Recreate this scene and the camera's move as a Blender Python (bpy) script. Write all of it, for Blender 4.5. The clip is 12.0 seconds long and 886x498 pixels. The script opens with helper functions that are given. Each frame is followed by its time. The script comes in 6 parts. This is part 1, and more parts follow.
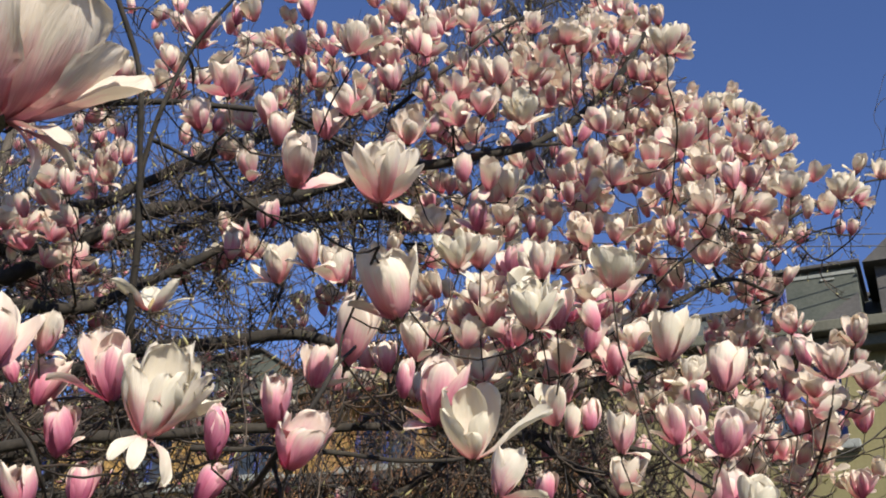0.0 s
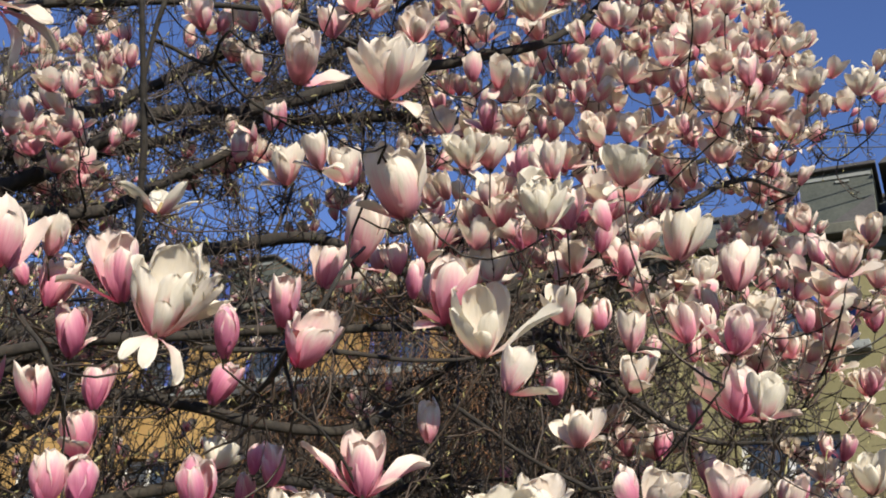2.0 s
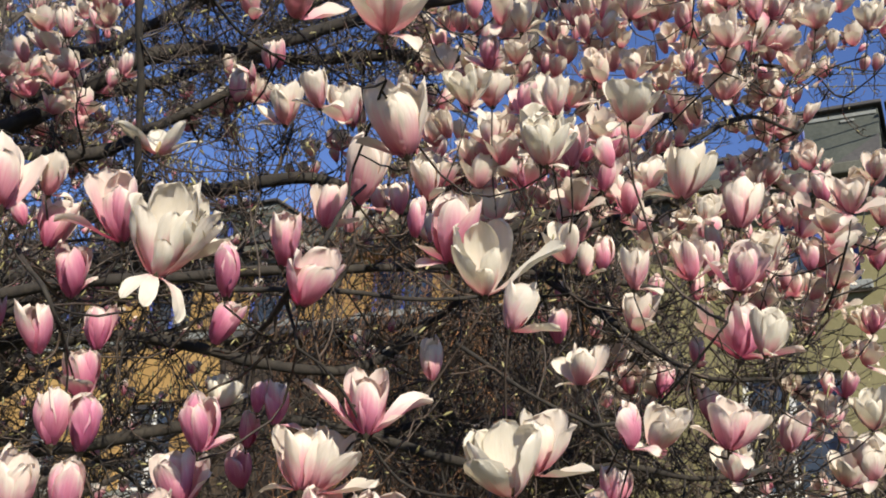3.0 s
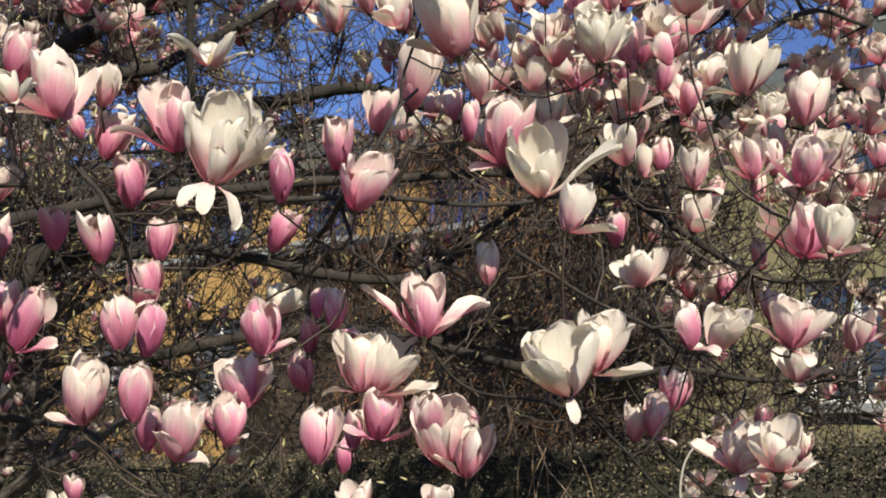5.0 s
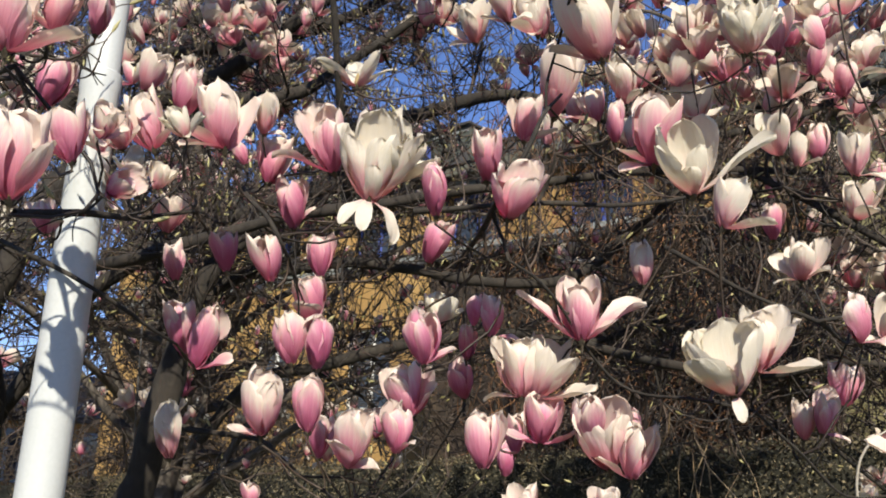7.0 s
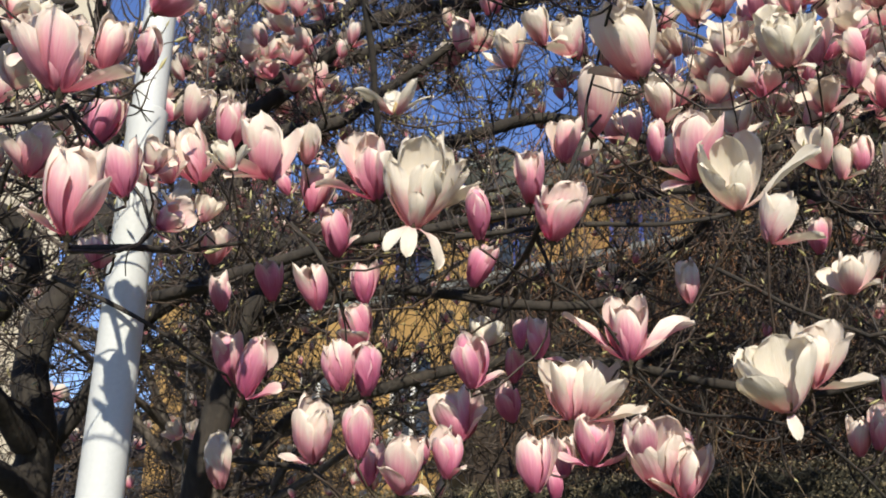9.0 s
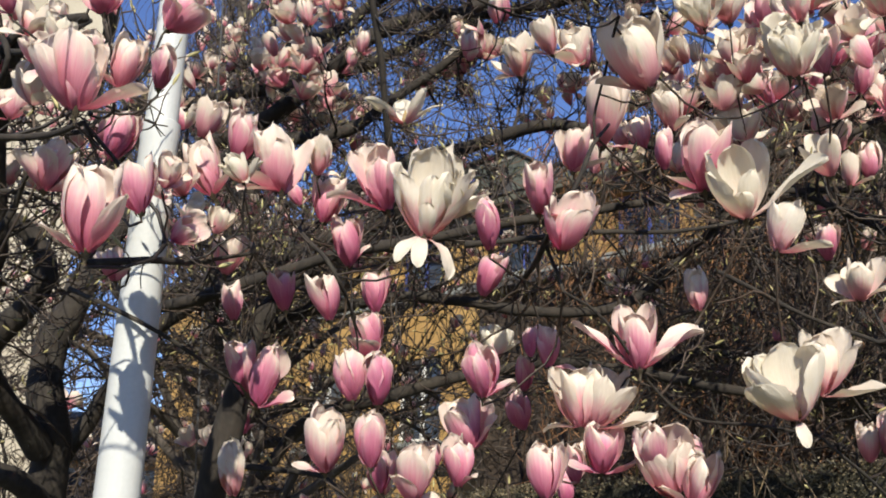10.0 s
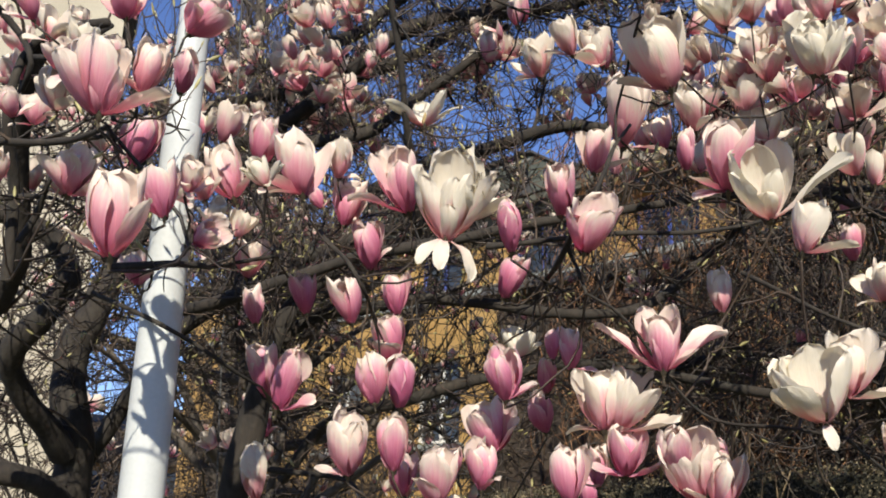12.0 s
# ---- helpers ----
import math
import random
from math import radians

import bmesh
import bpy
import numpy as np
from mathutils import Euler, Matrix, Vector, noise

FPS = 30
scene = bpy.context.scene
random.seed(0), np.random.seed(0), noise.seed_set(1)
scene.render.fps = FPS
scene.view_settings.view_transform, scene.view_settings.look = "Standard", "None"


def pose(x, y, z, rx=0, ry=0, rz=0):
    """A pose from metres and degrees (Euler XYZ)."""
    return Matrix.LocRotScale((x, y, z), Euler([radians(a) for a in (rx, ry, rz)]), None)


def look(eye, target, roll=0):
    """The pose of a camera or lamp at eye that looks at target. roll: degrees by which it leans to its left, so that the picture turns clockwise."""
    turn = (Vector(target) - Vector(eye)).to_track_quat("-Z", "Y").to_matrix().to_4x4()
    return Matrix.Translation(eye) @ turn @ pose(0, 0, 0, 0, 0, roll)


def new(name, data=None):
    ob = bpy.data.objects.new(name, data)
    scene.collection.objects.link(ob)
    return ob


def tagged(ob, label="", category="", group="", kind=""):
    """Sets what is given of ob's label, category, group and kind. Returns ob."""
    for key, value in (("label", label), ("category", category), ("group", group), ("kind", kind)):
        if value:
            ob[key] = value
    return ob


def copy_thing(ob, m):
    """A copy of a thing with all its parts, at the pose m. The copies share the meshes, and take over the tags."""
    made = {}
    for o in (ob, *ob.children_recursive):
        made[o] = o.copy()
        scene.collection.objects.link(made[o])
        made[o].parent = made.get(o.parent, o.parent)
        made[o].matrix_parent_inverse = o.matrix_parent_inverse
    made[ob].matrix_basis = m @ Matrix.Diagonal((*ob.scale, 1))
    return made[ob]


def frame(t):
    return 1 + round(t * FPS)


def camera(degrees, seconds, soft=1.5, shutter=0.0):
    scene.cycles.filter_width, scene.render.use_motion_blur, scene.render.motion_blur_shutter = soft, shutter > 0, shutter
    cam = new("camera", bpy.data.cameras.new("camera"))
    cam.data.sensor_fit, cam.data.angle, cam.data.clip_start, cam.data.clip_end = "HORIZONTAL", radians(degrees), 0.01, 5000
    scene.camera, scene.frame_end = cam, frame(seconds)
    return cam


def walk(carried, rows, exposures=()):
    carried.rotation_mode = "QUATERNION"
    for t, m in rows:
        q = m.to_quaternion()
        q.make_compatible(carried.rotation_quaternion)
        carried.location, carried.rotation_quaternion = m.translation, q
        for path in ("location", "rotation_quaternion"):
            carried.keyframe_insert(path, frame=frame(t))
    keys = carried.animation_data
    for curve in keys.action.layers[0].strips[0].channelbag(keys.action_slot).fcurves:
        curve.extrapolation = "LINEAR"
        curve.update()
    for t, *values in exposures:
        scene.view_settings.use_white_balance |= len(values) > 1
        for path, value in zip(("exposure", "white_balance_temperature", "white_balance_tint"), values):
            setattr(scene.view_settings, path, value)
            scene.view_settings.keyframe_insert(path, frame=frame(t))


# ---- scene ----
cam = camera(49.7, 12.0, soft=1.9)
PATH = [
    (0, (0.093, 0.382, 1.664), (0.005, 2.126, 2.639), 4.6),
    (0.5, (0.091, 0.382, 1.661), (0.005, 2.126, 2.638), 4.6),
    (1, (0.094, 0.378, 1.664), (0.003, 2.133, 2.619), 4.7),
    (1.5, (0.1, 0.395, 1.666), (-0.001, 2.185, 2.553), 4.4),
    (2, (0.1, 0.408, 1.662), (-0.003, 2.239, 2.46), 4.3),
    (2.5, (0.101, 0.419, 1.657), (-0.004, 2.278, 2.388), 3.9),
    (3, (0.101, 0.428, 1.656), (-0.001, 2.303, 2.345), 3.9),
    (3.2, (0.107, 0.44, 1.655), (0.0, 2.318, 2.334), 3.7),
    (4.8, (0.104, 0.451, 1.63), (-0.07, 2.372, 2.16), 3.5),
    (5, (0.106, 0.447, 1.638), (-0.108, 2.368, 2.151), 3.6),
    (5.5, (0.094, 0.437, 1.633), (-0.218, 2.347, 2.135), 3.2),
    (6, (0.09, 0.442, 1.615), (-0.305, 2.335, 2.127), 3.2),
    (6.5, (0.091, 0.426, 1.64), (-0.359, 2.312, 2.131), 2.8),
    (7, (0.091, 0.416, 1.638), (-0.416, 2.284, 2.139), 2.9),
    (7.5, (0.087, 0.416, 1.628), (-0.454, 2.27, 2.147), 2.2),
    (9.5, (0.075, 0.398, 1.638), (-0.51, 2.229, 2.192), 1.8),
    (10, (0.081, 0.386, 1.642), (-0.515, 2.212, 2.197), 1.7),
    (10.5, (0.088, 0.379, 1.635), (-0.522, 2.199, 2.197), 2.0),
    (11, (0.088, 0.376, 1.632), (-0.536, 2.192, 2.192), 1.7),
    (11.5, (0.076, 0.388, 1.638), (-0.554, 2.203, 2.193), 1.7),
    (12, (0.073, 0.389, 1.644), (-0.559, 2.203, 2.202), 1.7),
]
walk(cam, [(t, look(eye, target, roll)) for t, eye, target, roll in PATH])

# ---- light ----
SUN_AZ, SUN_EL = 157.0, 32.0   # compass bearing from +y clockwise, height above the horizon
world = bpy.data.worlds.new("world")
scene.world = world
world.use_nodes = True
wn = world.node_tree
sky = wn.nodes.new("ShaderNodeTexSky")
sky.sky_type, sky.sun_disc = "NISHITA", False
sky.sun_elevation, sky.sun_rotation = radians(SUN_EL), radians(SUN_AZ)
sky.altitude, sky.air_density, sky.dust_density, sky.ozone_density = 900, 1.0, 0.0, 6.0
deeper = wn.nodes.new("ShaderNodeMix")
deeper.data_type, deeper.blend_type = "RGBA", "MULTIPLY"
deeper.inputs[0].default_value, deeper.inputs[7].default_value = 1.0, (1.05, 0.95, 1.10, 1)
wn.links.new(sky.outputs[0], deeper.inputs[6])
wn.links.new(deeper.outputs[2], wn.nodes["Background"].inputs[0])
wn.nodes["Background"].inputs[1].default_value = 0.082
sun_data = bpy.data.lights.new("sun", "SUN")
sun_data.energy, sun_data.angle, sun_data.color = 4.7, radians(0.5), (1.0, 0.93, 0.80)
sun = new("sun", sun_data)
sun_from = Vector((math.sin(radians(SUN_AZ)) * math.cos(radians(SUN_EL)), math.cos(radians(SUN_AZ)) * math.cos(radians(SUN_EL)), math.sin(radians(SUN_EL))))
sun.matrix_world = look(sun_from * 60, (0, 0, 0))
scene.view_settings.exposure = 0.81


# ---- materials ----
def material(name):
    m = bpy.data.materials.new(name)
    m.use_nodes = True
    return m, m.node_tree, m.node_tree.nodes["Principled BSDF"]


def node(t, kind, **values):
    n = t.nodes.new(kind)
    for k, v in values.items():
        n.inputs[k].default_value = v
    return n


def ramp(t, fac, *stops):
    n = t.nodes.new("ShaderNodeValToRGB")
    el = n.color_ramp.elements
    while len(el) < len(stops):
        el.new(0.5)
    for e, (p, c) in zip(el, stops):
        e.position, e.color = p, (*c, 1)
    t.links.new(fac, n.inputs[0])
    return n.outputs[0]


def maths(t, op, a, b=None, clamp=False):
    n = t.nodes.new("ShaderNodeMath")
    n.operation, n.use_clamp = op, clamp
    for i, v in enumerate((a, b)):
        if v is None:
            continue
        if isinstance(v, (int, float)):
            n.inputs[i].default_value = v
        else:
            t.links.new(v, n.inputs[i])
    return n.outputs[0]


def mixed(t, fac, a, b):
    n = t.nodes.new("ShaderNodeMix")
    n.data_type = "RGBA"
    for sock, v in ((n.inputs[0], fac), (n.inputs[6], a), (n.inputs[7], b)):
        if isinstance(v, (int, float)):
            sock.default_value = v
        elif isinstance(v, tuple):
            sock.default_value = (*v, 1)
        else:
            t.links.new(v, sock)
    return n.outputs[2]


def noise_tex(t, scale, detail=4.0, vector=None, stretch=None, rough=0.55):
    n = node(t, "ShaderNodeTexNoise", Scale=scale, Detail=detail, Roughness=rough)
    if vector is None:
        vector = t.nodes.new("ShaderNodeTexCoord").outputs["Object"]
    if stretch:
        mp = t.nodes.new("ShaderNodeMapping")
        mp.inputs["Scale"].default_value = stretch
        t.links.new(vector, mp.inputs[0])
        vector = mp.outputs[0]
    t.links.new(vector, n.inputs["Vector"])
    return n.outputs[0]


def bump(t, bsdf, height, strength=0.4, distance=0.01):
    b = node(t, "ShaderNodeBump", Strength=strength, Distance=distance)
    t.links.new(height, b.inputs["Height"])
    t.links.new(b.outputs[0], bsdf.inputs["Normal"])


def surface(name, dark, light, scale, rough=0.85, fine=None, strength=0.4, distance=0.01, lo=0.35, hi=0.65):
    """A matt surface mottled at two scales, with fine relief."""
    m, t, p = material(name)
    big, small = noise_tex(t, scale), noise_tex(t, fine or scale * 9, 6)
    both = maths(t, "ADD", maths(t, "MULTIPLY", big, 0.6), maths(t, "MULTIPLY", small, 0.4))
    t.links.new(ramp(t, both, (lo, dark), (hi, light)), p.inputs["Base Color"])
    p.inputs["Roughness"].default_value = rough
    bump(t, p, small, strength, distance)
    return m


def petal_material(name, inner, joined=False, thinness=0.50):
    """Pigment runs from the petal's foot to its tip, with veins; each flower's colour sets how far the pink reaches."""
    m, t, p = material(name)
    uv = t.nodes.new("ShaderNodeUVMap").outputs[0]
    sep = t.nodes.new("ShaderNodeSeparateXYZ")
    t.links.new(uv, sep.inputs[0])
    u, v = sep.outputs[0], sep.outputs[1]
    if joined:
        tint = t.nodes.new("ShaderNodeNewGeometry").outputs["Random Per Island"]
        chance = tint
        tint = maths(t, "ADD", maths(t, "MULTIPLY", tint, 0.42), 0.10)
    else:
        info = t.nodes.new("ShaderNodeObjectInfo")
        col = t.nodes.new("ShaderNodeSeparateColor")
        t.links.new(info.outputs["Color"], col.inputs[0])
        tint, chance = col.outputs[0], info.outputs["Random"]
    broad, thin_lines = noise_tex(t, 1.0, 3, uv, (9, 1.1, 1)), noise_tex(t, 1.0, 2, uv, (38, 1.3, 1))
    veins = maths(t, "ADD", maths(t, "MULTIPLY", broad, 0.62), maths(t, "MULTIPLY", thin_lines, 0.38))
    blotch = noise_tex(t, 14.0, 3)
    # how far up the pink climbs
    middle = maths(t, "SUBTRACT", 1.0, maths(t, "ABSOLUTE", maths(t, "SUBTRACT", maths(t, "MULTIPLY", u, 2.0), 1.0)))
    reach = maths(t, "ADD", maths(t, "MULTIPLY", tint, 0.62), 0.24 if inner else 0.47)
    reach = maths(t, "ADD", reach, maths(t, "MULTIPLY", maths(t, "SUBTRACT", veins, 0.5), 0.85))
    reach = maths(t, "ADD", reach, maths(t, "MULTIPLY", middle, 0.24))
    reach = maths(t, "ADD", reach, maths(t, "MULTIPLY", maths(t, "SUBTRACT", chance, 0.5), 0.14))
    pink = maths(t, "DIVIDE", maths(t, "SUBTRACT", reach, maths(t, "MULTIPLY", v, 1.12)), 0.80, True)
    if inner:
        pink = maths(t, "MULTIPLY", pink, 0.62)
    pale = mixed(t, blotch, (0.80, 0.75, 0.63), (0.84, 0.80, 0.71))
    rosy = mixed(t, blotch, (0.84, 0.74, 0.655), (0.87, 0.785, 0.70))
    cream = mixed(t, maths(t, "MULTIPLY", tint, 1.8, True), pale, rosy)
    blush = mixed(t, tint, (0.83, 0.44, 0.47), (0.77, 0.34, 0.47))
    deep = mixed(t, tint, (0.66, 0.21, 0.28), (0.57, 0.135, 0.275))
    low = mixed(t, maths(t, "MULTIPLY", pink, 2.0, True), cream, blush)
    colour = mixed(t, maths(t, "SUBTRACT", maths(t, "MULTIPLY", pink, 2.0), 1.0, True), low, deep)
    # a brown rim or bruise here and there
    bruise = maths(t, "MULTIPLY", maths(t, "GREATER_THAN", noise_tex(t, 38.0, 2), 0.74), 0.35)
    colour = mixed(t, bruise, colour, (0.42, 0.25, 0.12))
    t.links.new(colour, p.inputs["Base Color"])
    p.inputs["Roughness"].default_value = 0.48
    p.inputs["Specular IOR Level"].default_value = 0.35
    p.inputs["Sheen Weight"].default_value = 0.08
    creases = noise_tex(t, 1.0, 5, uv, (15, 4, 1))
    bump(t, p, maths(t, "ADD", veins, maths(t, "MULTIPLY", creases, 0.9)), 0.5, 0.004)
    thin = t.nodes.new("ShaderNodeBsdfTranslucent")
    t.links.new(colour, thin.inputs[0])
    mix = t.nodes.new("ShaderNodeMixShader")
    mix.inputs[0].default_value = thinness
    t.links.new(p.outputs[0], mix.inputs[1])
    t.links.new(thin.outputs[0], mix.inputs[2])
    t.links.new(mix.outputs[0], t.nodes["Material Output"].inputs[0])
    return m


PETAL_OUT, PETAL_IN = petal_material("petal_outside", False), petal_material("petal_inside", True, thinness=0.52)
FAR_OUT, FAR_IN = petal_material("blossom_outside", False, True, 0.52), petal_material("blossom_inside", True, True, 0.6)


def bark_material(name, dark, light, lichen):
    m, t, p = material(name)
    grain = noise_tex(t, 60.0, 6, None, (1, 1, 0.35))
    big = noise_tex(t, 9.0, 4)
    base = ramp(t, maths(t, "ADD", maths(t, "MULTIPLY", grain, 0.6), maths(t, "MULTIPLY", big, 0.4)), (0.32, dark), (0.68, light))
    spots = ramp(t, noise_tex(t, 24.0, 5), (0.54, (0, 0, 0)), (0.66, (1, 1, 1)))
    t.links.new(mixed(t, maths(t, "MULTIPLY", spots, 0.2), base, lichen), p.inputs["Base Color"])
    p.inputs["Roughness"].default_value = 0.9
    bump(t, p, grain, 0.7, 0.006)
    return m


# dark bark, lowered further to stand in for the crown's shade on the trunks
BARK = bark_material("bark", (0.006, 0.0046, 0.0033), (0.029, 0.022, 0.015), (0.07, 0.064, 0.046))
FAR_BARK = bark_material("grey_bark", (0.03, 0.024, 0.018), (0.11, 0.09, 0.07), (0.14, 0.135, 0.1))


def twig_material(name, dark, light):
    m, t, p = material(name)
    chance = t.nodes.new("ShaderNodeNewGeometry").outputs["Random Per Island"]
    grain = noise_tex(t, 90.0, 4)
    t.links.new(ramp(t, maths(t, "ADD", maths(t, "MULTIPLY", chance, 0.6), maths(t, "MULTIPLY", grain, 0.4)), (0.38, dark), (0.98, light)), p.inputs["Base Color"])
    p.inputs["Roughness"].default_value = 0.62
    bump(t, p, grain, 0.3, 0.002)
    return m


TWIG = twig_material("twig_bark", (0.012, 0.008, 0.005), (0.095, 0.064, 0.043))
RUST = twig_material("dry_vine", (0.10, 0.045, 0.018), (0.34, 0.17, 0.07))
STRAW = twig_material("dry_stalk", (0.22, 0.15, 0.08), (0.46, 0.35, 0.2))
PALE_STEM = twig_material("pale_stem", (0.30, 0.27, 0.22), (0.5, 0.46, 0.38))
BUD = twig_material("leaf_bud", (0.16, 0.14, 0.05), (0.46, 0.42, 0.20))
HEDGE = twig_material("hedge_leaf", (0.028, 0.025, 0.011), (0.21, 0.165, 0.09))
HEDGE_SHADE = surface("hedge_inner_shade", (0.012, 0.012, 0.007), (0.035, 0.032, 0.018), 7, 0.95)
STAMEN = surface("stamen", (0.20, 0.16, 0.05), (0.42, 0.30, 0.16), 60, 0.7)
CALYX = surface("bud_scale", (0.035, 0.026, 0.017), (0.12, 0.095, 0.055), 60, 0.85)
ORANGE = surface("orange_render", (0.28, 0.165, 0.05), (0.37, 0.235, 0.085), 0.9, 0.9, 30, 0.3, 0.004)
OLIVE = surface("yellow_render", (0.135, 0.12, 0.052), (0.19, 0.168, 0.082), 0.9, 0.9, 30, 0.3, 0.004)
CREAM = surface("cream_render", (0.28, 0.25, 0.19), (0.38, 0.345, 0.27), 0.6, 0.9, 20, 0.3, 0.004)
STONE = surface("grey_stone", (0.14, 0.15, 0.14), (0.25, 0.26, 0.24), 2.0, 0.85, 40)
EAVES = surface("weathered_eaves", (0.06, 0.06, 0.045), (0.11, 0.108, 0.08), 1.5, 0.85, 30)
SLATE = surface("grey_roofing", (0.04, 0.046, 0.042), (0.08, 0.088, 0.078), 1.3, 0.6, 24, 0.5)
DARK_ROOF = surface("dark_roofing", (0.035, 0.033, 0.032), (0.075, 0.07, 0.066), 2.0, 0.7, 30)
BLUE = surface("blue_paint", (0.035, 0.055, 0.20), (0.06, 0.09, 0.30), 8, 0.45, 60, 0.15)
WHITE = surface("white_paint", (0.5, 0.5, 0.47), (0.62, 0.62, 0.59), 5, 0.5, 60, 0.15)
GROUND = surface("earth_and_grass", (0.045, 0.05, 0.022), (0.13, 0.115, 0.06), 0.7, 0.95, 22, 0.8, 0.03)
POLE = surface("grey_pole_paint", (0.39, 0.405, 0.39), (0.48, 0.495, 0.475), 3.0, 0.42, 120, 0.12, 0.002, 0.3, 0.7)
CABLE = surface("cable", (0.03, 0.03, 0.03), (0.06, 0.06, 0.06), 10, 0.6)


def glass_material():
    m, t, p = material("window_glass")
    p.inputs["Base Color"].default_value = (0.035, 0.045, 0.06, 1)
    p.inputs["Roughness"].default_value = 0.06
    p.inputs["Specular IOR Level"].default_value = 0.8
    bump(t, p, noise_tex(t, 1.4, 2), 0.05, 0.02)
    return m


GLASS = glass_material()


# ---- mesh helpers ----
def mesh_of(name, verts, faces, mats, uvs=None, slots=None, smooth=True):
    me = bpy.data.meshes.new(name)
    me.from_pydata([tuple(map(float, v)) for v in verts], [], [tuple(int(i) for i in f) for f in faces])
    for m in mats:
        me.materials.append(m)
    me.polygons.foreach_set("use_smooth", [smooth] * len(me.polygons))
    if slots is not None:
        me.polygons.foreach_set("material_index", np.asarray(slots, np.int32))
    if uvs is not None:
        layer = me.uv_layers.new(name="UVMap")
        loops = np.empty(len(me.loops), np.int32)
        me.loops.foreach_get("vertex_index", loops)
        layer.data.foreach_set("uv", np.asarray(uvs, np.float32)[loops].ravel())
    me.update()
    return me


def attach(name, data, parent, basis=None, label=""):
    """Links a mesh as one part of a thing or of a part."""
    ob = new(name, data)
    ob.parent = parent
    if basis is not None:
        ob.matrix_basis = basis
    return tagged(ob, label)


def thing(name, at, label, category, group="", kind=""):
    ob = new(name)
    ob.empty_display_size = 0.1
    ob.matrix_basis = at
    return tagged(ob, label, category, group, kind)


def box_bm(bm, lo, hi, bevel=0.0):
    r = bmesh.ops.create_cube(bm, size=1.0)
    vs = r["verts"]
    c, s = (Vector(lo) + Vector(hi)) / 2, Vector(hi) - Vector(lo)
    for v in vs:
        v.co = Vector((v.co.x * s.x, v.co.y * s.y, v.co.z * s.z)) + c
    if bevel:
        es = list({e for v in vs for e in v.link_edges})
        bmesh.ops.bevel(bm, geom=es, offset=bevel, segments=2, affect="EDGES", profile=0.5)


def box_mesh(name, lo, hi, mat, bevel=0.0):
    bm = bmesh.new()
    box_bm(bm, lo, hi, bevel)
    me = bpy.data.meshes.new(name)
    bm.to_mesh(me)
    bm.free()
    me.materials.append(mat)
    return me


def boxes_mesh(name, items, mat, bevel=0.0):
    bm = bmesh.new()
    for lo, hi in items:
        box_bm(bm, lo, hi, bevel)
    me = bpy.data.meshes.new(name)
    bm.to_mesh(me)
    bm.free()
    me.materials.append(mat)
    return me


def spline(points, radii, step):
    """Catmull-Rom through the points; returns samples and radii."""
    p = np.asarray(points, float)
    r = np.asarray(radii, float)
    ends = np.vstack([2 * p[0] - p[1], p, 2 * p[-1] - p[-2]])
    out, rad = [], []
    for i in range(len(p) - 1):
        a, b, c, d = ends[i:i + 4]
        n = max(2, int(np.linalg.norm(c - b) / step))
        for k in range(n):
            s = k / n
            out.append(0.5 * (2 * b + (c - a) * s + (2 * a - 5 * b + 4 * c - d) * s * s + (3 * b - a - 3 * c + d) * s ** 3))
            rad.append(r[i] + (r[i + 1] - r[i]) * s)
    out.append(p[-1])
    rad.append(r[-1])
    return np.array(out), np.array(rad)


def tube(p, r, sides):
    """A closed tapering tube along the samples p."""
    t = np.gradient(p, axis=0)
    t /= np.maximum(np.linalg.norm(t, axis=1), 1e-9)[:, None]
    up = np.array([0.31, 0.17, 0.93]) if abs(t[0, 2]) < 0.9 else np.array([1.0, 0.1, 0.0])
    side = np.cross(t[0], up)
    side /= np.linalg.norm(side)
    rings = []
    ang = np.arange(sides) * 2 * np.pi / sides
    for i in range(len(p)):
        side = side - t[i] * (side @ t[i])
        side /= np.linalg.norm(side)
        other = np.cross(t[i], side)
        rings.append(p[i] + r[i] * (np.cos(ang)[:, None] * side + np.sin(ang)[:, None] * other))
    v = np.concatenate(rings + [p[-1:] + t[-1:] * r[-1]])
    f = []
    for i in range(len(p) - 1):
        for k in range(sides):
            a, b = i * sides + k, i * sides + (k + 1) % sides
            f.append((a, b, b + sides, a + sides))
    top = (len(p) - 1) * sides
    f += [(top + k, top + (k + 1) % sides, len(v) - 1) for k in range(sides)]
    return v, f


class Heap:
    """Gathers many small pieces into one mesh."""

    def __init__(self):
        self.v, self.f, self.uv, self.slot, self.n = [], [], [], [], 0

    def add(self, v, f, uv=None, slot=None):
        self.v.append(np.asarray(v))
        n = self.n
        self.f.extend([tuple(i + n for i in q) for q in f])
        if uv is not None:
            self.uv.append(uv)
            self.slot.extend(slot)
        self.n += len(v)

    def mesh(self, name, mats, smooth=True):
        return mesh_of(name, np.concatenate(self.v), self.f, mats, np.concatenate(self.uv) if self.uv else None, self.slot or None, smooth)


# ---- the ground ----
bm = bmesh.new()
bmesh.ops.create_grid(bm, x_segments=60, y_segments=60, size=900)
for v in bm.verts:
    v.co.z = 0.4 * noise.noise(v.co * 0.01) - 0.02 if v.co.length > 40 else -0.02
me = bpy.data.meshes.new("ground")
bm.to_mesh(me)
bm.free()
me.materials.append(GROUND)
tagged(new("ground", me), "earth and thin grass under the trees", "ground", kind="structure")

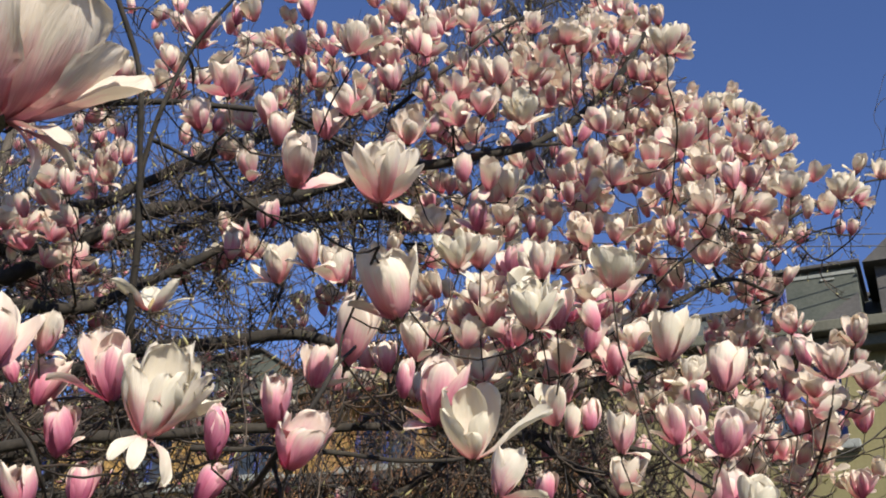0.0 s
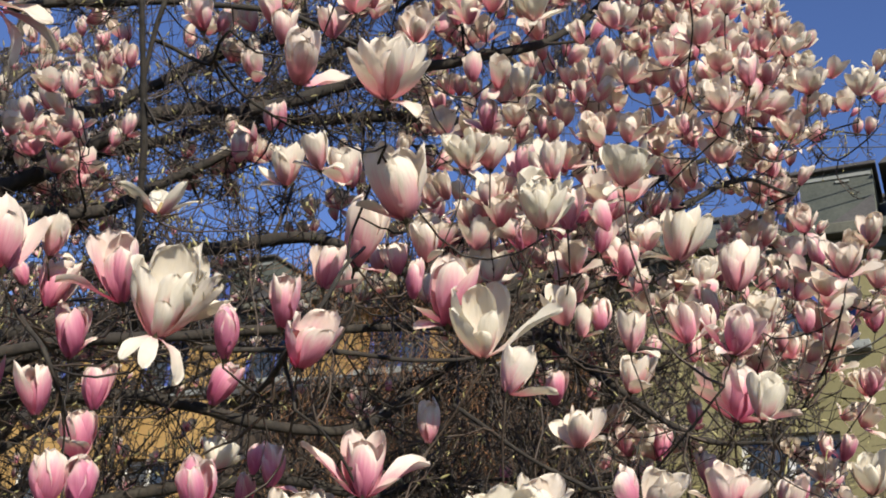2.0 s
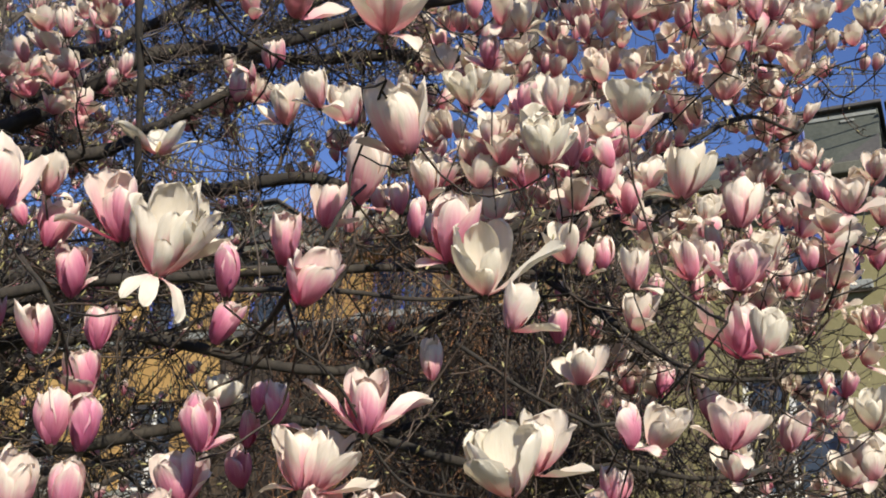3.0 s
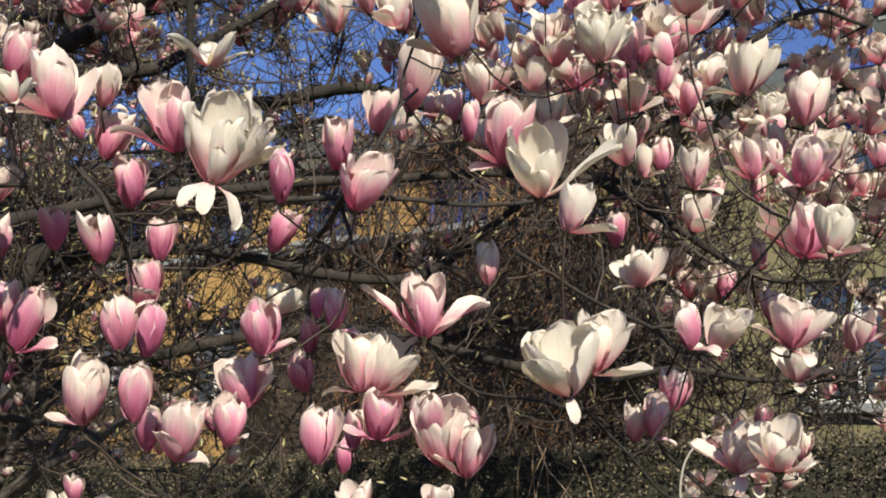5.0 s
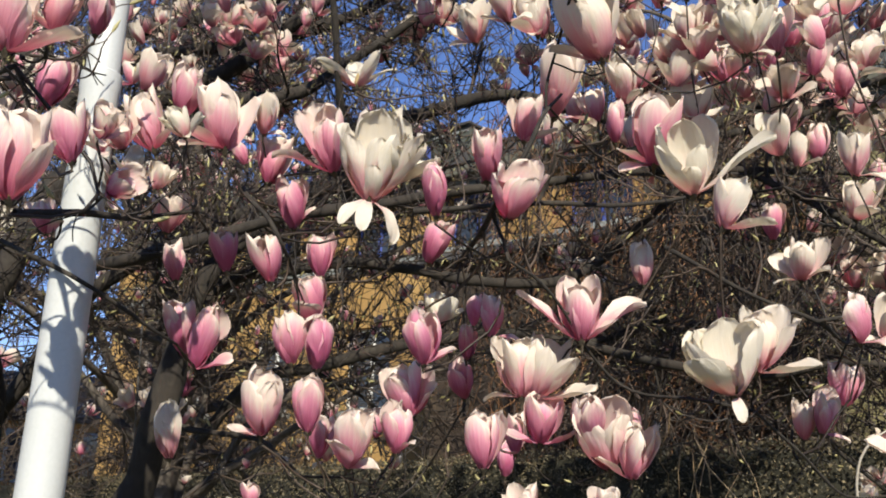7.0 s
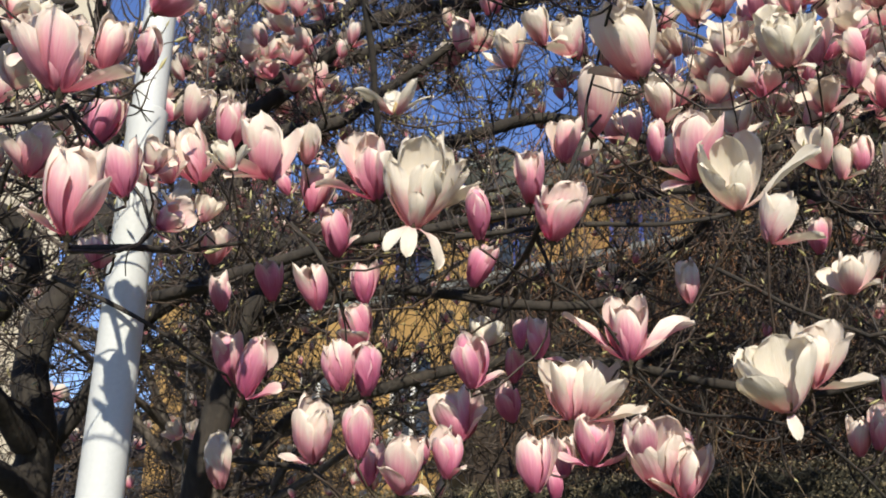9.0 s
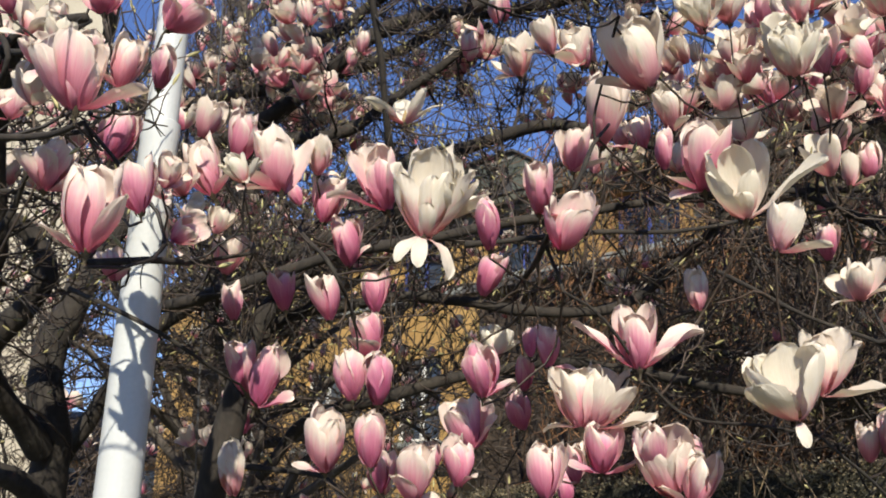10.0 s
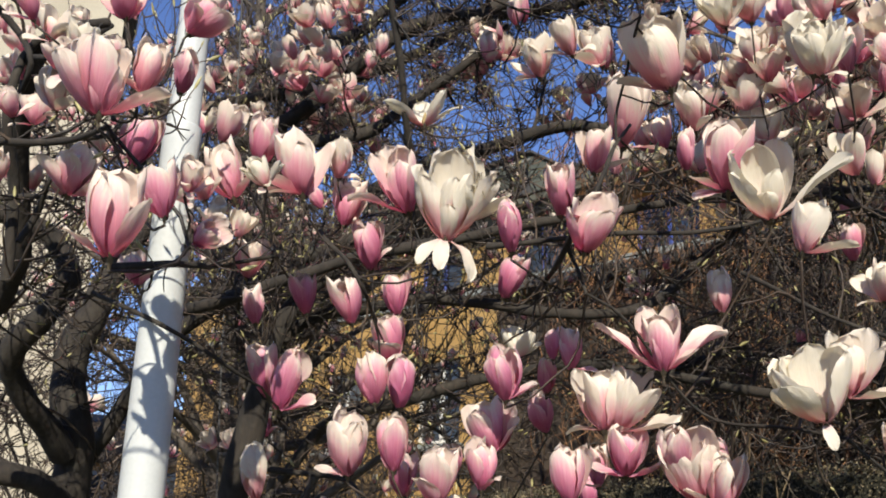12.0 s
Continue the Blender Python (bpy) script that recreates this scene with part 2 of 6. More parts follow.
# ---- the house behind the tree, its front turned 26 degrees ----
HOUSE = pose(0, 13.0, 0, 0, 0, -26)   # x runs along the front, -y faces the garden
house = thing("house", HOUSE, "long ochre and yellow house with blue windows and grey roof", "house")
CORNICE, ROOF = 6.55, 7.55


def wall_with_holes(name, x0, x1, z0, z1, holes, mat, thick=0.4):
    """A wall whose openings go right through: strips between the holes (x0, x1, z0, z1)."""
    xs = sorted({x0, x1, *(h[0] for h in holes), *(h[1] for h in holes)})
    zs = sorted({z0, z1, *(h[2] for h in holes), *(h[3] for h in holes)})
    bm = bmesh.new()
    grid = [[bm.verts.new((x, 0, z)) for x in xs] for z in zs]
    for i in range(len(zs) - 1):
        for k in range(len(xs) - 1):
            x, z = (xs[k] + xs[k + 1]) / 2, (zs[i] + zs[i + 1]) / 2
            if not any(h[0] < x < h[1] and h[2] < z < h[3] for h in holes):
                bm.faces.new((grid[i][k], grid[i][k + 1], grid[i + 1][k + 1], grid[i + 1][k]))
    out = bmesh.ops.extrude_face_region(bm, geom=bm.faces[:])
    for v in out["geom"]:
        if isinstance(v, bmesh.types.BMVert):
            v.co.y += thick
    bmesh.ops.recalc_face_normals(bm, faces=bm.faces)
    me = bpy.data.meshes.new(name)
    bm.to_mesh(me)
    bm.free()
    me.materials.append(mat)
    return attach(name, me, house)


LOW = [(-11.2, -10.1), (-8.9, -7.8), (-6.4, -5.3), (-4.2, -3.1), (-1.9, -0.8), (3.4, 4.5), (5.6, 6.7), (7.8, 8.9), (10.4, 11.5)]
orange_holes = [(a, b, 2.95, 4.35) for a, b in LOW[:5]] + [(a, b, 5.5, 6.4) for a, b in LOW[:5]]
olive_holes = [(a, b, 2.95, 4.35) for a, b in LOW[5:]] + [(a, a + 0.9, 5.35, 6.35) for a in (3.9, 6.55, 9.15)]
wall_with_holes("wall", -14, 0.6, 0, CORNICE, orange_holes, ORANGE)
wall_with_holes("wall", 0.6, 13, 0, CORNICE, olive_holes, OLIVE)
attach("gable_wall", box_mesh("gable_wall", (12.6, 0.403, 0), (13, 9, CORNICE), OLIVE), house)
attach("gable_wall", box_mesh("gable_wall", (-14, 0.403, 0), (-13.6, 9, CORNICE), ORANGE), house)
attach("back_wall", box_mesh("back_wall", (-14, 9.003, 0), (13, 9.4, CORNICE), CREAM), house)
attach("string_course", box_mesh("string_course", (-14, -0.09, 5.32), (0.57, -0.003, 5.46), STONE, 0.02), house)
attach("plinth", box_mesh("plinth", (-14.02, -0.07, 0), (13.02, -0.004, 1.5), STONE, 0.015), house)
attach("cornice", boxes_mesh("cornice", [((-14.25, -0.42, CORNICE), (13.25, 9.6, CORNICE + 0.14)), ((-14.15, -0.24, CORNICE - 0.16), (13.15, -0.003, CORNICE - 0.004))], EAVES, 0.02), house)


def mansard():
    bm = bmesh.new()
    a, b = (-14.1, -0.2, 13.1, 9.3), (-12.9, 1.0, 11.9, 8.1)
    z0, z1 = CORNICE + 0.144, ROOF
    lo = [bm.verts.new((x, y, z0)) for x, y in ((a[0], a[1]), (a[2], a[1]), (a[2], a[3]), (a[0], a[3]))]
    hi = [bm.verts.new((x, y, z1)) for x, y in ((b[0], b[1]), (b[2], b[1]), (b[2], b[3]), (b[0], b[3]))]
    r0, r1 = bm.verts.new((-10, 4.5, ROOF + 0.6)), bm.verts.new((9, 4.5, ROOF + 0.6))
    for i in range(4):
        bm.faces.new((lo[i], lo[(i + 1) % 4], hi[(i + 1) % 4], hi[i]))
    bm.faces.new((hi[0], hi[1], r1, r0))
    bm.faces.new((hi[2], hi[3], r0, r1))
    bm.faces.new((hi[1], hi[2], r1))
    bm.faces.new((hi[3], hi[0], r0))
    bm.faces.new(tuple(reversed(lo)))
    me = bpy.data.meshes.new("roof")
    bm.to_mesh(me)
    bm.free()
    me.materials.append(SLATE)
    return me


attach("roof", mansard(), house)
attach("roof_edge", box_mesh("roof_edge", (-12.95, 0.9, ROOF + 0.003), (11.95, 1.02, ROOF + 0.07), DARK_ROOF, 0.02), house)


def window(x0, x1, z0, z1, frame_mat, depth=0.14):
    w = attach("window", boxes_mesh("window", [((x0, depth, z0), (x0 + 0.07, depth + 0.07, z1)), ((x1 - 0.07, depth, z0), (x1, depth + 0.07, z1)),
                                               ((x0 + 0.07, depth, z1 - 0.07), (x1 - 0.07, depth + 0.07, z1)), ((x0 + 0.07, depth, z0), (x1 - 0.07, depth + 0.07, z0 + 0.07)),
                                               (((x0 + x1) / 2 - 0.035, depth - 0.01, z0 + 0.07), ((x0 + x1) / 2 + 0.035, depth + 0.06, z1 - 0.07))], frame_mat, 0.008), house)
    for a, b in ((x0 + 0.07, (x0 + x1) / 2 - 0.035), ((x0 + x1) / 2 + 0.035, x1 - 0.07)):
        attach("pane", box_mesh("pane", (a, depth + 0.03, z0 + 0.07), (b, depth + 0.045, z1 - 0.07), GLASS), w)
    attach("sill", box_mesh("sill", (x0 - 0.12, -0.13, z0 - 0.11), (x1 + 0.12, depth - 0.012, z0 - 0.003), STONE, 0.015), w)
    # a dark sheet stands in for the unlit room behind the panes
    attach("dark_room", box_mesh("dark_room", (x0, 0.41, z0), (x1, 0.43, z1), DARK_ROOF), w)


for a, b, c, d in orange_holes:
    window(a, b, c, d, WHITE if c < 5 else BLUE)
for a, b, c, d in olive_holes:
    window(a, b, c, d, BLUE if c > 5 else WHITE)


CHEEK = surface("grey_panel", (0.036, 0.043, 0.035), (0.074, 0.081, 0.066), 2.2, 0.8, 30, 0.3)


def dormer(x):
    """A wide box dormer clad in grey panels, with a narrow blue window at one end and a thin flat lid."""
    z0, z1 = CORNICE + 0.15, ROOF - 0.06
    d = attach("dormer", box_mesh("dormer", (x - 0.27, -0.12, z0), (x + 1.0, 1.3, z1), CHEEK, 0.01), house)
    attach("lid", box_mesh("lid", (x - 0.33, -0.2, z1 + 0.003), (x + 1.05, 1.35, z1 + 0.05), DARK_ROOF, 0.01), d)
    attach("window_frame", boxes_mesh("window_frame", [((x - 0.17, -0.17, z0 + 0.12), (x - 0.10, -0.123, z1 - 0.2)), ((x + 0.10, -0.17, z0 + 0.12), (x + 0.17, -0.123, z1 - 0.2)),
                                                       ((x - 0.098, -0.17, z1 - 0.27), (x + 0.098, -0.123, z1 - 0.2)), ((x - 0.098, -0.17, z0 + 0.12), (x + 0.098, -0.123, z0 + 0.19))], BLUE, 0.006), d)
    attach("pane", box_mesh("pane", (x - 0.10, -0.15, z0 + 0.19), (x + 0.10, -0.125, z1 - 0.27), GLASS), d)
    # the main roof's slope cuts off the panel's lower corner
    tri = [(x + 0.36, z0), (x + 0.99, z0), (x + 0.99, z0 + 0.5 * (z1 - z0))]
    v = [(a, y, b) for y in (-0.19, -0.123) for a, b in tri]
    attach("skirt", mesh_of("skirt", v, [(0, 1, 2), (5, 4, 3), (0, 3, 4, 1), (1, 4, 5, 2), (2, 5, 3, 0)], [DARK_ROOF], smooth=False), d)
    attach("flashing", boxes_mesh("flashing", [((x + 0.22, -0.135, z1 - 0.1), (x + 0.98, -0.124, z1 - 0.05)), ((x + 0.58, -0.14, z1 - 0.16), (x + 0.74, -0.125, z1 - 0.13))], STONE, 0.004), d)


def gabled_dormer(x):
    """A dark dormer with a little pitched roof."""
    z0, z1 = CORNICE + 0.15, ROOF - 0.1
    d = attach("dormer", box_mesh("dormer", (x - 0.4, -0.1, z0), (x + 0.4, 1.3, z1), DARK_ROOF, 0.01), house)
    bm = bmesh.new()
    ends = [[bm.verts.new((x + dx, y, z)) for dx, z in ((-0.52, z1 + 0.003), (0.52, z1 + 0.003), (0, z1 + 0.48))] for y in (-0.25, 1.5)]
    bm.faces.new(ends[0])
    bm.faces.new(ends[1])
    for k in range(3):
        bm.faces.new((ends[0][k], ends[0][(k + 1) % 3], ends[1][(k + 1) % 3], ends[1][k]))
    bmesh.ops.recalc_face_normals(bm, faces=bm.faces)
    me = bpy.data.meshes.new("pitched_roof")
    bm.to_mesh(me)
    bm.free()
    me.materials.append(DARK_ROOF)
    attach("pitched_roof", me, d)
    attach("window_frame", boxes_mesh("window_frame", [((x - 0.22, -0.15, z0 + 0.1), (x - 0.14, -0.103, z1 - 0.08)), ((x + 0.14, -0.15, z0 + 0.1), (x + 0.22, -0.103, z1 - 0.08)), ((x - 0.138, -0.15, z1 - 0.15), (x + 0.138, -0.103, z1 - 0.08))], BLUE, 0.006), d)
    attach("pane", box_mesh("pane", (x - 0.14, -0.13, z0 + 0.1), (x + 0.14, -0.105, z1 - 0.15), GLASS), d)


for x in (-10.5, -7.6, -4.7, 4.15, 6.9):
    dormer(x)
gabled_dormer(5.75)

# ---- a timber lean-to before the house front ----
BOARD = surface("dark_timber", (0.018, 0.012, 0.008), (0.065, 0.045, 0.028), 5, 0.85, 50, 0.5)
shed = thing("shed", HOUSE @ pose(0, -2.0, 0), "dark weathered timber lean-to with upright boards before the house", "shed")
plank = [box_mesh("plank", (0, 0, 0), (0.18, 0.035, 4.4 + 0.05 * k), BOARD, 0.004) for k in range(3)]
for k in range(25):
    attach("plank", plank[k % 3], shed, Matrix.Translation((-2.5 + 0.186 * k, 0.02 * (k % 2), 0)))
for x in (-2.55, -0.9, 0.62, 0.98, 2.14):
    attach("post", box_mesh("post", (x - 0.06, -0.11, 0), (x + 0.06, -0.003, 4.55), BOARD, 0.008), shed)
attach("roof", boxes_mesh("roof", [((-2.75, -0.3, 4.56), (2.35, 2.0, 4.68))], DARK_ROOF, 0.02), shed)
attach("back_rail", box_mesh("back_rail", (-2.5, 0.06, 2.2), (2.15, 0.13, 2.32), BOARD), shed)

# ---- houses farther off ----
far_cream = thing("apartment_building", pose(-15.2, 18.6, 0, 0, 0, 41), "tall cream rendered apartment building behind bare branches", "building")
attach("wall", box_mesh("wall", (-16, 0, 0), (0, 10, 15), CREAM), far_cream)
attach("roof", box_mesh("roof", (-16.4, -0.4, 15.003), (0.4, 10.4, 15.4), DARK_ROOF, 0.05), far_cream)
for i in range(5):
    for k in range(4):
        x, z = -4.6 - i * 2.6, 1.3 + k * 3.4
        w = attach("window", boxes_mesh("window", [((x - 0.7, -0.06, z - 0.1), (x + 0.7, -0.004, z)), ((x - 0.65, -0.04, z), (x - 0.56, -0.004, z + 1.7)), ((x + 0.56, -0.04, z), (x + 0.65, -0.004, z + 1.7)),
                                                   ((x - 0.05, -0.04, z), (x + 0.05, -0.004, z + 1.7)), ((x - 0.65, -0.04, z + 1.7), (x + 0.65, -0.004, z + 1.8))], WHITE), far_cream)
        attach("pane", box_mesh("pane", (x - 0.56, -0.02, z), (x + 0.56, -0.002, z + 1.7), GLASS), w)
far_orange = thing("house", pose(-21.5, 31.0, 0, 0, 0, 30), "small orange house with a dark roof far behind the lamp post", "house")
FAR_ORANGE = surface("bright_orange_render", (0.62, 0.33, 0.12), (0.74, 0.44, 0.19), 0.8, 0.9, 20, 0.2)
attach("wall", box_mesh("wall", (-9, 0, 0), (9, 7, 3.55), FAR_ORANGE), far_orange)
attach("eave", box_mesh("eave", (-9.4, -0.5, 3.56), (9.4, 7.5, 3.76), DARK_ROOF, 0.03), far_orange)
bm = bmesh.new()
ends = [[bm.verts.new((x, y, z)) for y, z in ((-0.5, 3.77), (7.5, 3.77), (3.5, 5.6))] for x in (-9.4, 9.4)]
bm.faces.new(ends[0])
bm.faces.new(tuple(reversed(ends[1])))
for i in range(3):
    bm.faces.new((ends[0][i], ends[1][i], ends[1][(i + 1) % 3], ends[0][(i + 1) % 3]))
bmesh.ops.recalc_face_normals(bm, faces=bm.faces)
me = bpy.data.meshes.new("roof")
bm.to_mesh(me)
bm.free()
me.materials.append(SLATE)
attach("roof", me, far_orange)
for x in (-7.2, -4.4, -1.8, 0.8, 3.4, 6.0):
    w = attach("window", boxes_mesh("window", [((x - 0.55, -0.06, 1.5), (x - 0.42, -0.004, 3.1)), ((x + 0.42, -0.06, 1.5), (x + 0.55, -0.004, 3.1)), ((x - 0.06, -0.06, 1.5), (x + 0.06, -0.004, 3.1)),
                                               ((x - 0.55, -0.06, 3.1), (x + 0.55, -0.004, 3.24)), ((x - 0.65, -0.1, 1.38), (x + 0.65, -0.004, 1.5))], WHITE), far_orange)
    attach("pane", box_mesh("pane", (x - 0.42, -0.03, 1.5), (x + 0.42, -0.003, 3.1), GLASS), w)
for x in (-5.5, -2.2, 1.6):
    d = attach("dormer", box_mesh("dormer", (x - 0.6, 0.35, 3.9), (x + 0.6, 2.6, 5.0), DARK_ROOF, 0.02), far_orange)
    attach("window_frame", boxes_mesh("window_frame", [((x - 0.4, 0.28, 4.1), (x - 0.28, 0.346, 4.85)), ((x + 0.28, 0.28, 4.1), (x + 0.4, 0.346, 4.85)), ((x - 0.05, 0.28, 4.1), (x + 0.05, 0.346, 4.85))], WHITE), d)

# ---- the hedge in front of the house ----
rng = np.random.default_rng(11)
hedge = thing("hedge", pose(0, 8.0, 0, 0, 0, -26), "clipped small-leaved hedge with brownish green leaves in winter", "hedge")


def hedge_top(x):
    return 2.10 + 0.052 * x


# near-black solid stands in for the shade between the inner leaves
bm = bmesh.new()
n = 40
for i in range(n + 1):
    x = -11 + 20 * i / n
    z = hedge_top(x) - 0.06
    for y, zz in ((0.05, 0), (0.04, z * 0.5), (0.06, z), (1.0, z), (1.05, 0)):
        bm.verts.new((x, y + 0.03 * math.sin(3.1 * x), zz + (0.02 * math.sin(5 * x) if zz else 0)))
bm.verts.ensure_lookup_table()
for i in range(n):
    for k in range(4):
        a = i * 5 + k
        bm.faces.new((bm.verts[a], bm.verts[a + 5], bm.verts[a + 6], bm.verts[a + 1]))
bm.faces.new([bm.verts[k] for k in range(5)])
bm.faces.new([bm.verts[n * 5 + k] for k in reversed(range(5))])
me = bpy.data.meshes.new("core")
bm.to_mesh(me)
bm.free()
me.materials.append(HEDGE_SHADE)
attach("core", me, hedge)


def leaf_cloud(name, count, where, size, mat, parent):
    """Many small folded leaves, each a bent diamond of four triangles."""
    p = where(count)
    d = rng.normal(size=(count, 3))
    d /= np.linalg.norm(d, axis=1)[:, None]
    e = np.cross(d, rng.normal(size=(count, 3)))
    e /= np.linalg.norm(e, axis=1)[:, None]
    nn = np.cross(d, e)
    s = size * rng.uniform(0.6, 1.35, count)[:, None]
    a, b = p - d * s, p + d * s
    l, r = p + e * s * 0.5 + nn * s * 0.2, p - e * s * 0.5 + nn * s * 0.2
    v = np.stack([a, l, b, r, p], 1).reshape(-1, 3)
    base = np.arange(count)[:, None] * 5
    f = np.concatenate([base + np.array([0, 4, 1]), base + np.array([1, 4, 2]), base + np.array([2, 4, 3]), base + np.array([3, 4, 0])])
    return tagged(attach(name, mesh_of(name, v, f, [mat], smooth=False), parent), kind="stuff")


def hedge_place(count):
    x = rng.uniform(-10.5, 8.5, count)
    top = hedge_top(x)
    over = rng.random(count) < 0.25
    z = np.where(over, top + rng.normal(0, 0.03, count), top - np.abs(rng.normal(0, 0.45, count)))
    y = np.where(over, rng.uniform(0, 0.9, count), rng.normal(0.0, 0.035, count))
    return np.stack([x, y, np.maximum(z, 0.05)], 1)


leaf_cloud("foliage", 42000, hedge_place, 0.016, HEDGE, hedge)


# ---- dry growth in front of the house ----
def strands(name, count, x0, x1, z0, z1, at, length, lean, mat, label, category, r=0.004):
    ob = thing(name, at, label, category)
    h = Heap()
    for _ in range(count):
        x, y, z = rng.uniform(x0, x1), rng.normal(0, 0.22), rng.uniform(z0, z1)
        p = [np.array([x, y, z])]
        d = np.array([rng.normal(0, lean), rng.normal(0, lean), -1.0])
        for _ in range(5):
            d = d + rng.normal(0, 0.42, 3) * np.array([1, 1, 0.5])
            p.append(p[-1] + d / np.linalg.norm(d) * length / 5 * rng.uniform(0.6, 1.3))
        v, f = tube(np.array(p), np.linspace(r, r * 0.4, len(p)), 3)
        h.add(v, f)
    for k in range(7 if count > 500 else 0):
        x = x0 + (x1 - x0) * (k + 0.5) / 7
        q, rad = spline([(x, 0, 0), (x + rng.normal(0, 0.1), 0.05, z0), (x + rng.normal(0, 0.3), 0, z1 * 0.8), (x + rng.normal(0, 0.4), 0.02, z1 * 1.02)], [0.03, 0.022, 0.015, 0.006], 0.15)
        v, f = tube(q, rad, 6)
        attach("vine", mesh_of("vine", v, f, [BARK]), ob)
    tagged(attach("stem_tangle", h.mesh("stem_tangle", [mat]), ob), kind="stuff")
    return ob


strands("dry_climber", 1500, -1.5, 2.2, 2.2, 6.3, pose(-0.9, 10.2, 0, 0, 0, -26), 0.7, 0.3, RUST, "rusty brown dry climbing plant hanging before the house", "climber", 0.006)


def thicket(at, x0, x1, y1, count, top, label):
    """A bare shrub: stems from the ground, each a part, and a tangle of side twigs."""
    ob = thing("bare_shrub", at, label, "shrub", "bare shrubs")
    h = Heap()
    for _ in range(count):
        x, y = rng.uniform(x0, x1), rng.uniform(0, y1)
        p, d = [np.array([x, y, 0.0])], np.array([rng.normal(0, 0.3), rng.normal(0, 0.2), 1.0])
        high = top * rng.uniform(0.6, 1.1)
        for _ in range(9):
            d = d + rng.normal(0, 0.16, 3)
            d /= np.linalg.norm(d)
            p.append(p[-1] + d * high / 9)
        q, r = spline(p, np.linspace(0.020, 0.006, 10), 0.12)
        v, f = tube(q, r, 5)
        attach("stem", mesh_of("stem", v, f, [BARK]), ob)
        for _ in range(64):
            k = rng.integers(len(q) // 4, len(q))
            e = rng.normal(0, 1, 3) + np.array([0, 0, 0.25])
            L = rng.uniform(0.25, 0.8)
            w = [q[k]]
            for _ in range(6):
                e = e / np.linalg.norm(e) + rng.normal(0, 0.16, 3)
                w.append(w[-1] + e / np.linalg.norm(e) * L / 6)
            w = np.array(w)
            v, f = tube(w, np.linspace(0.010, 0.004, 7), 3)
            h.add(v, f)
            for _ in range(3):
                j, e2 = rng.integers(1, 6), e + rng.normal(0, 1.0, 3)
                e2 /= np.linalg.norm(e2)
                s = np.linspace(0, 1, 4)[:, None]
                v, f = tube(w[j] + e2 * s * L * 0.5 + rng.normal(0, 0.02, (4, 3)) * s, np.linspace(0.006, 0.003, 4), 3)
                h.add(v, f)
    tagged(attach("twig_tangle", h.mesh("twig_tangle", [TWIG]), ob), kind="stuff")


thicket(pose(-4.0, 11.5, 0, 0, 0, -26), -5.0, 2.2, 1.0, 12, 4.4, "dense bare brown shrub before the ochre wall")
thicket(pose(-7.4, 12.9, 0, 0, 0, -26), -2.6, 2.8, 1.0, 27, 5.8, "tall dense bare shrub before the ochre wall")
thicket(pose(0.3, 9.4, 0, 0, 0, -26), -1.3, 1.8, 1.0, 32, 4.9, "dense dark bare shrub before the timber lean-to")
thicket(pose(3.7, 7.9, 0, 0, 0, -26), -2.0, 2.6, 0.9, 30, 4.2, "bare shrub before the yellow wall")
thicket(pose(-6.6, 7.4, 0, 0, 0, 30), -2.6, 0.9, 1.2, 17, 6.2, "bare brown shrub before the cream building")
strands("dry_stalks", 10, -0.16, 0.16, 2.0, 2.45, pose(0.12, 7.55, 0, 0, 0, -26), 1.1, 0.12, STRAW, "dry straw-coloured stalks standing against the hedge", "stalks", 0.006)

# ---- the lamp post ----
post = thing("lamp_post", pose(-1.055, 1.955, 0), "pale grey painted steel lamp post behind magnolia blossom", "lamp post")
z = np.array([0, 0.02, 0.5, 0.52, 1.2, 2.385, 2.39, 2.425, 2.43, 3.2, 4.6])
rr = np.array([0.060, 0.060, 0.058, 0.047, 0.0455, 0.0385, 0.040, 0.040, 0.0335, 0.032, 0.028])
v, f = tube(np.stack([0 * z, 0 * z, z], 1), rr, 32)
me = mesh_of("shaft", v, f, [POLE])
me.set_sharp_from_angle(angle=radians(35))
attach("shaft", me, post)
arm = np.array([[0, 0, 4.58], [0.02, -0.02, 4.9], [0.15, -0.1, 5.15], [0.5, -0.3, 5.25], [0.9, -0.5, 5.27]])
v, f = tube(*spline(arm, [0.022] * 5, 0.05), 12)
attach("arm", mesh_of("arm", v, f, [POLE]), post)
attach("lamp_head", box_mesh("lamp_head", (0.85, -0.62, 5.2), (1.35, -0.42, 5.31), POLE, 0.03), post)
attach("base_plate", box_mesh("base_plate", (-0.14, -0.14, -0.01), (0.14, 0.14, 0.018), POLE, 0.006), post)

# ---- the magnolia ----
BASE = Vector((-2.05, 2.75, 0.0))
tree = thing("magnolia_tree", Matrix.Translation(BASE), "saucer magnolia in full pink and white bloom on bare dark branches", "tree")
UNDO = Matrix.Translation(-BASE)
rng = np.random.default_rng(5)
WOOD = []      # samples of all branches: place, radius
TWIGS = Heap()


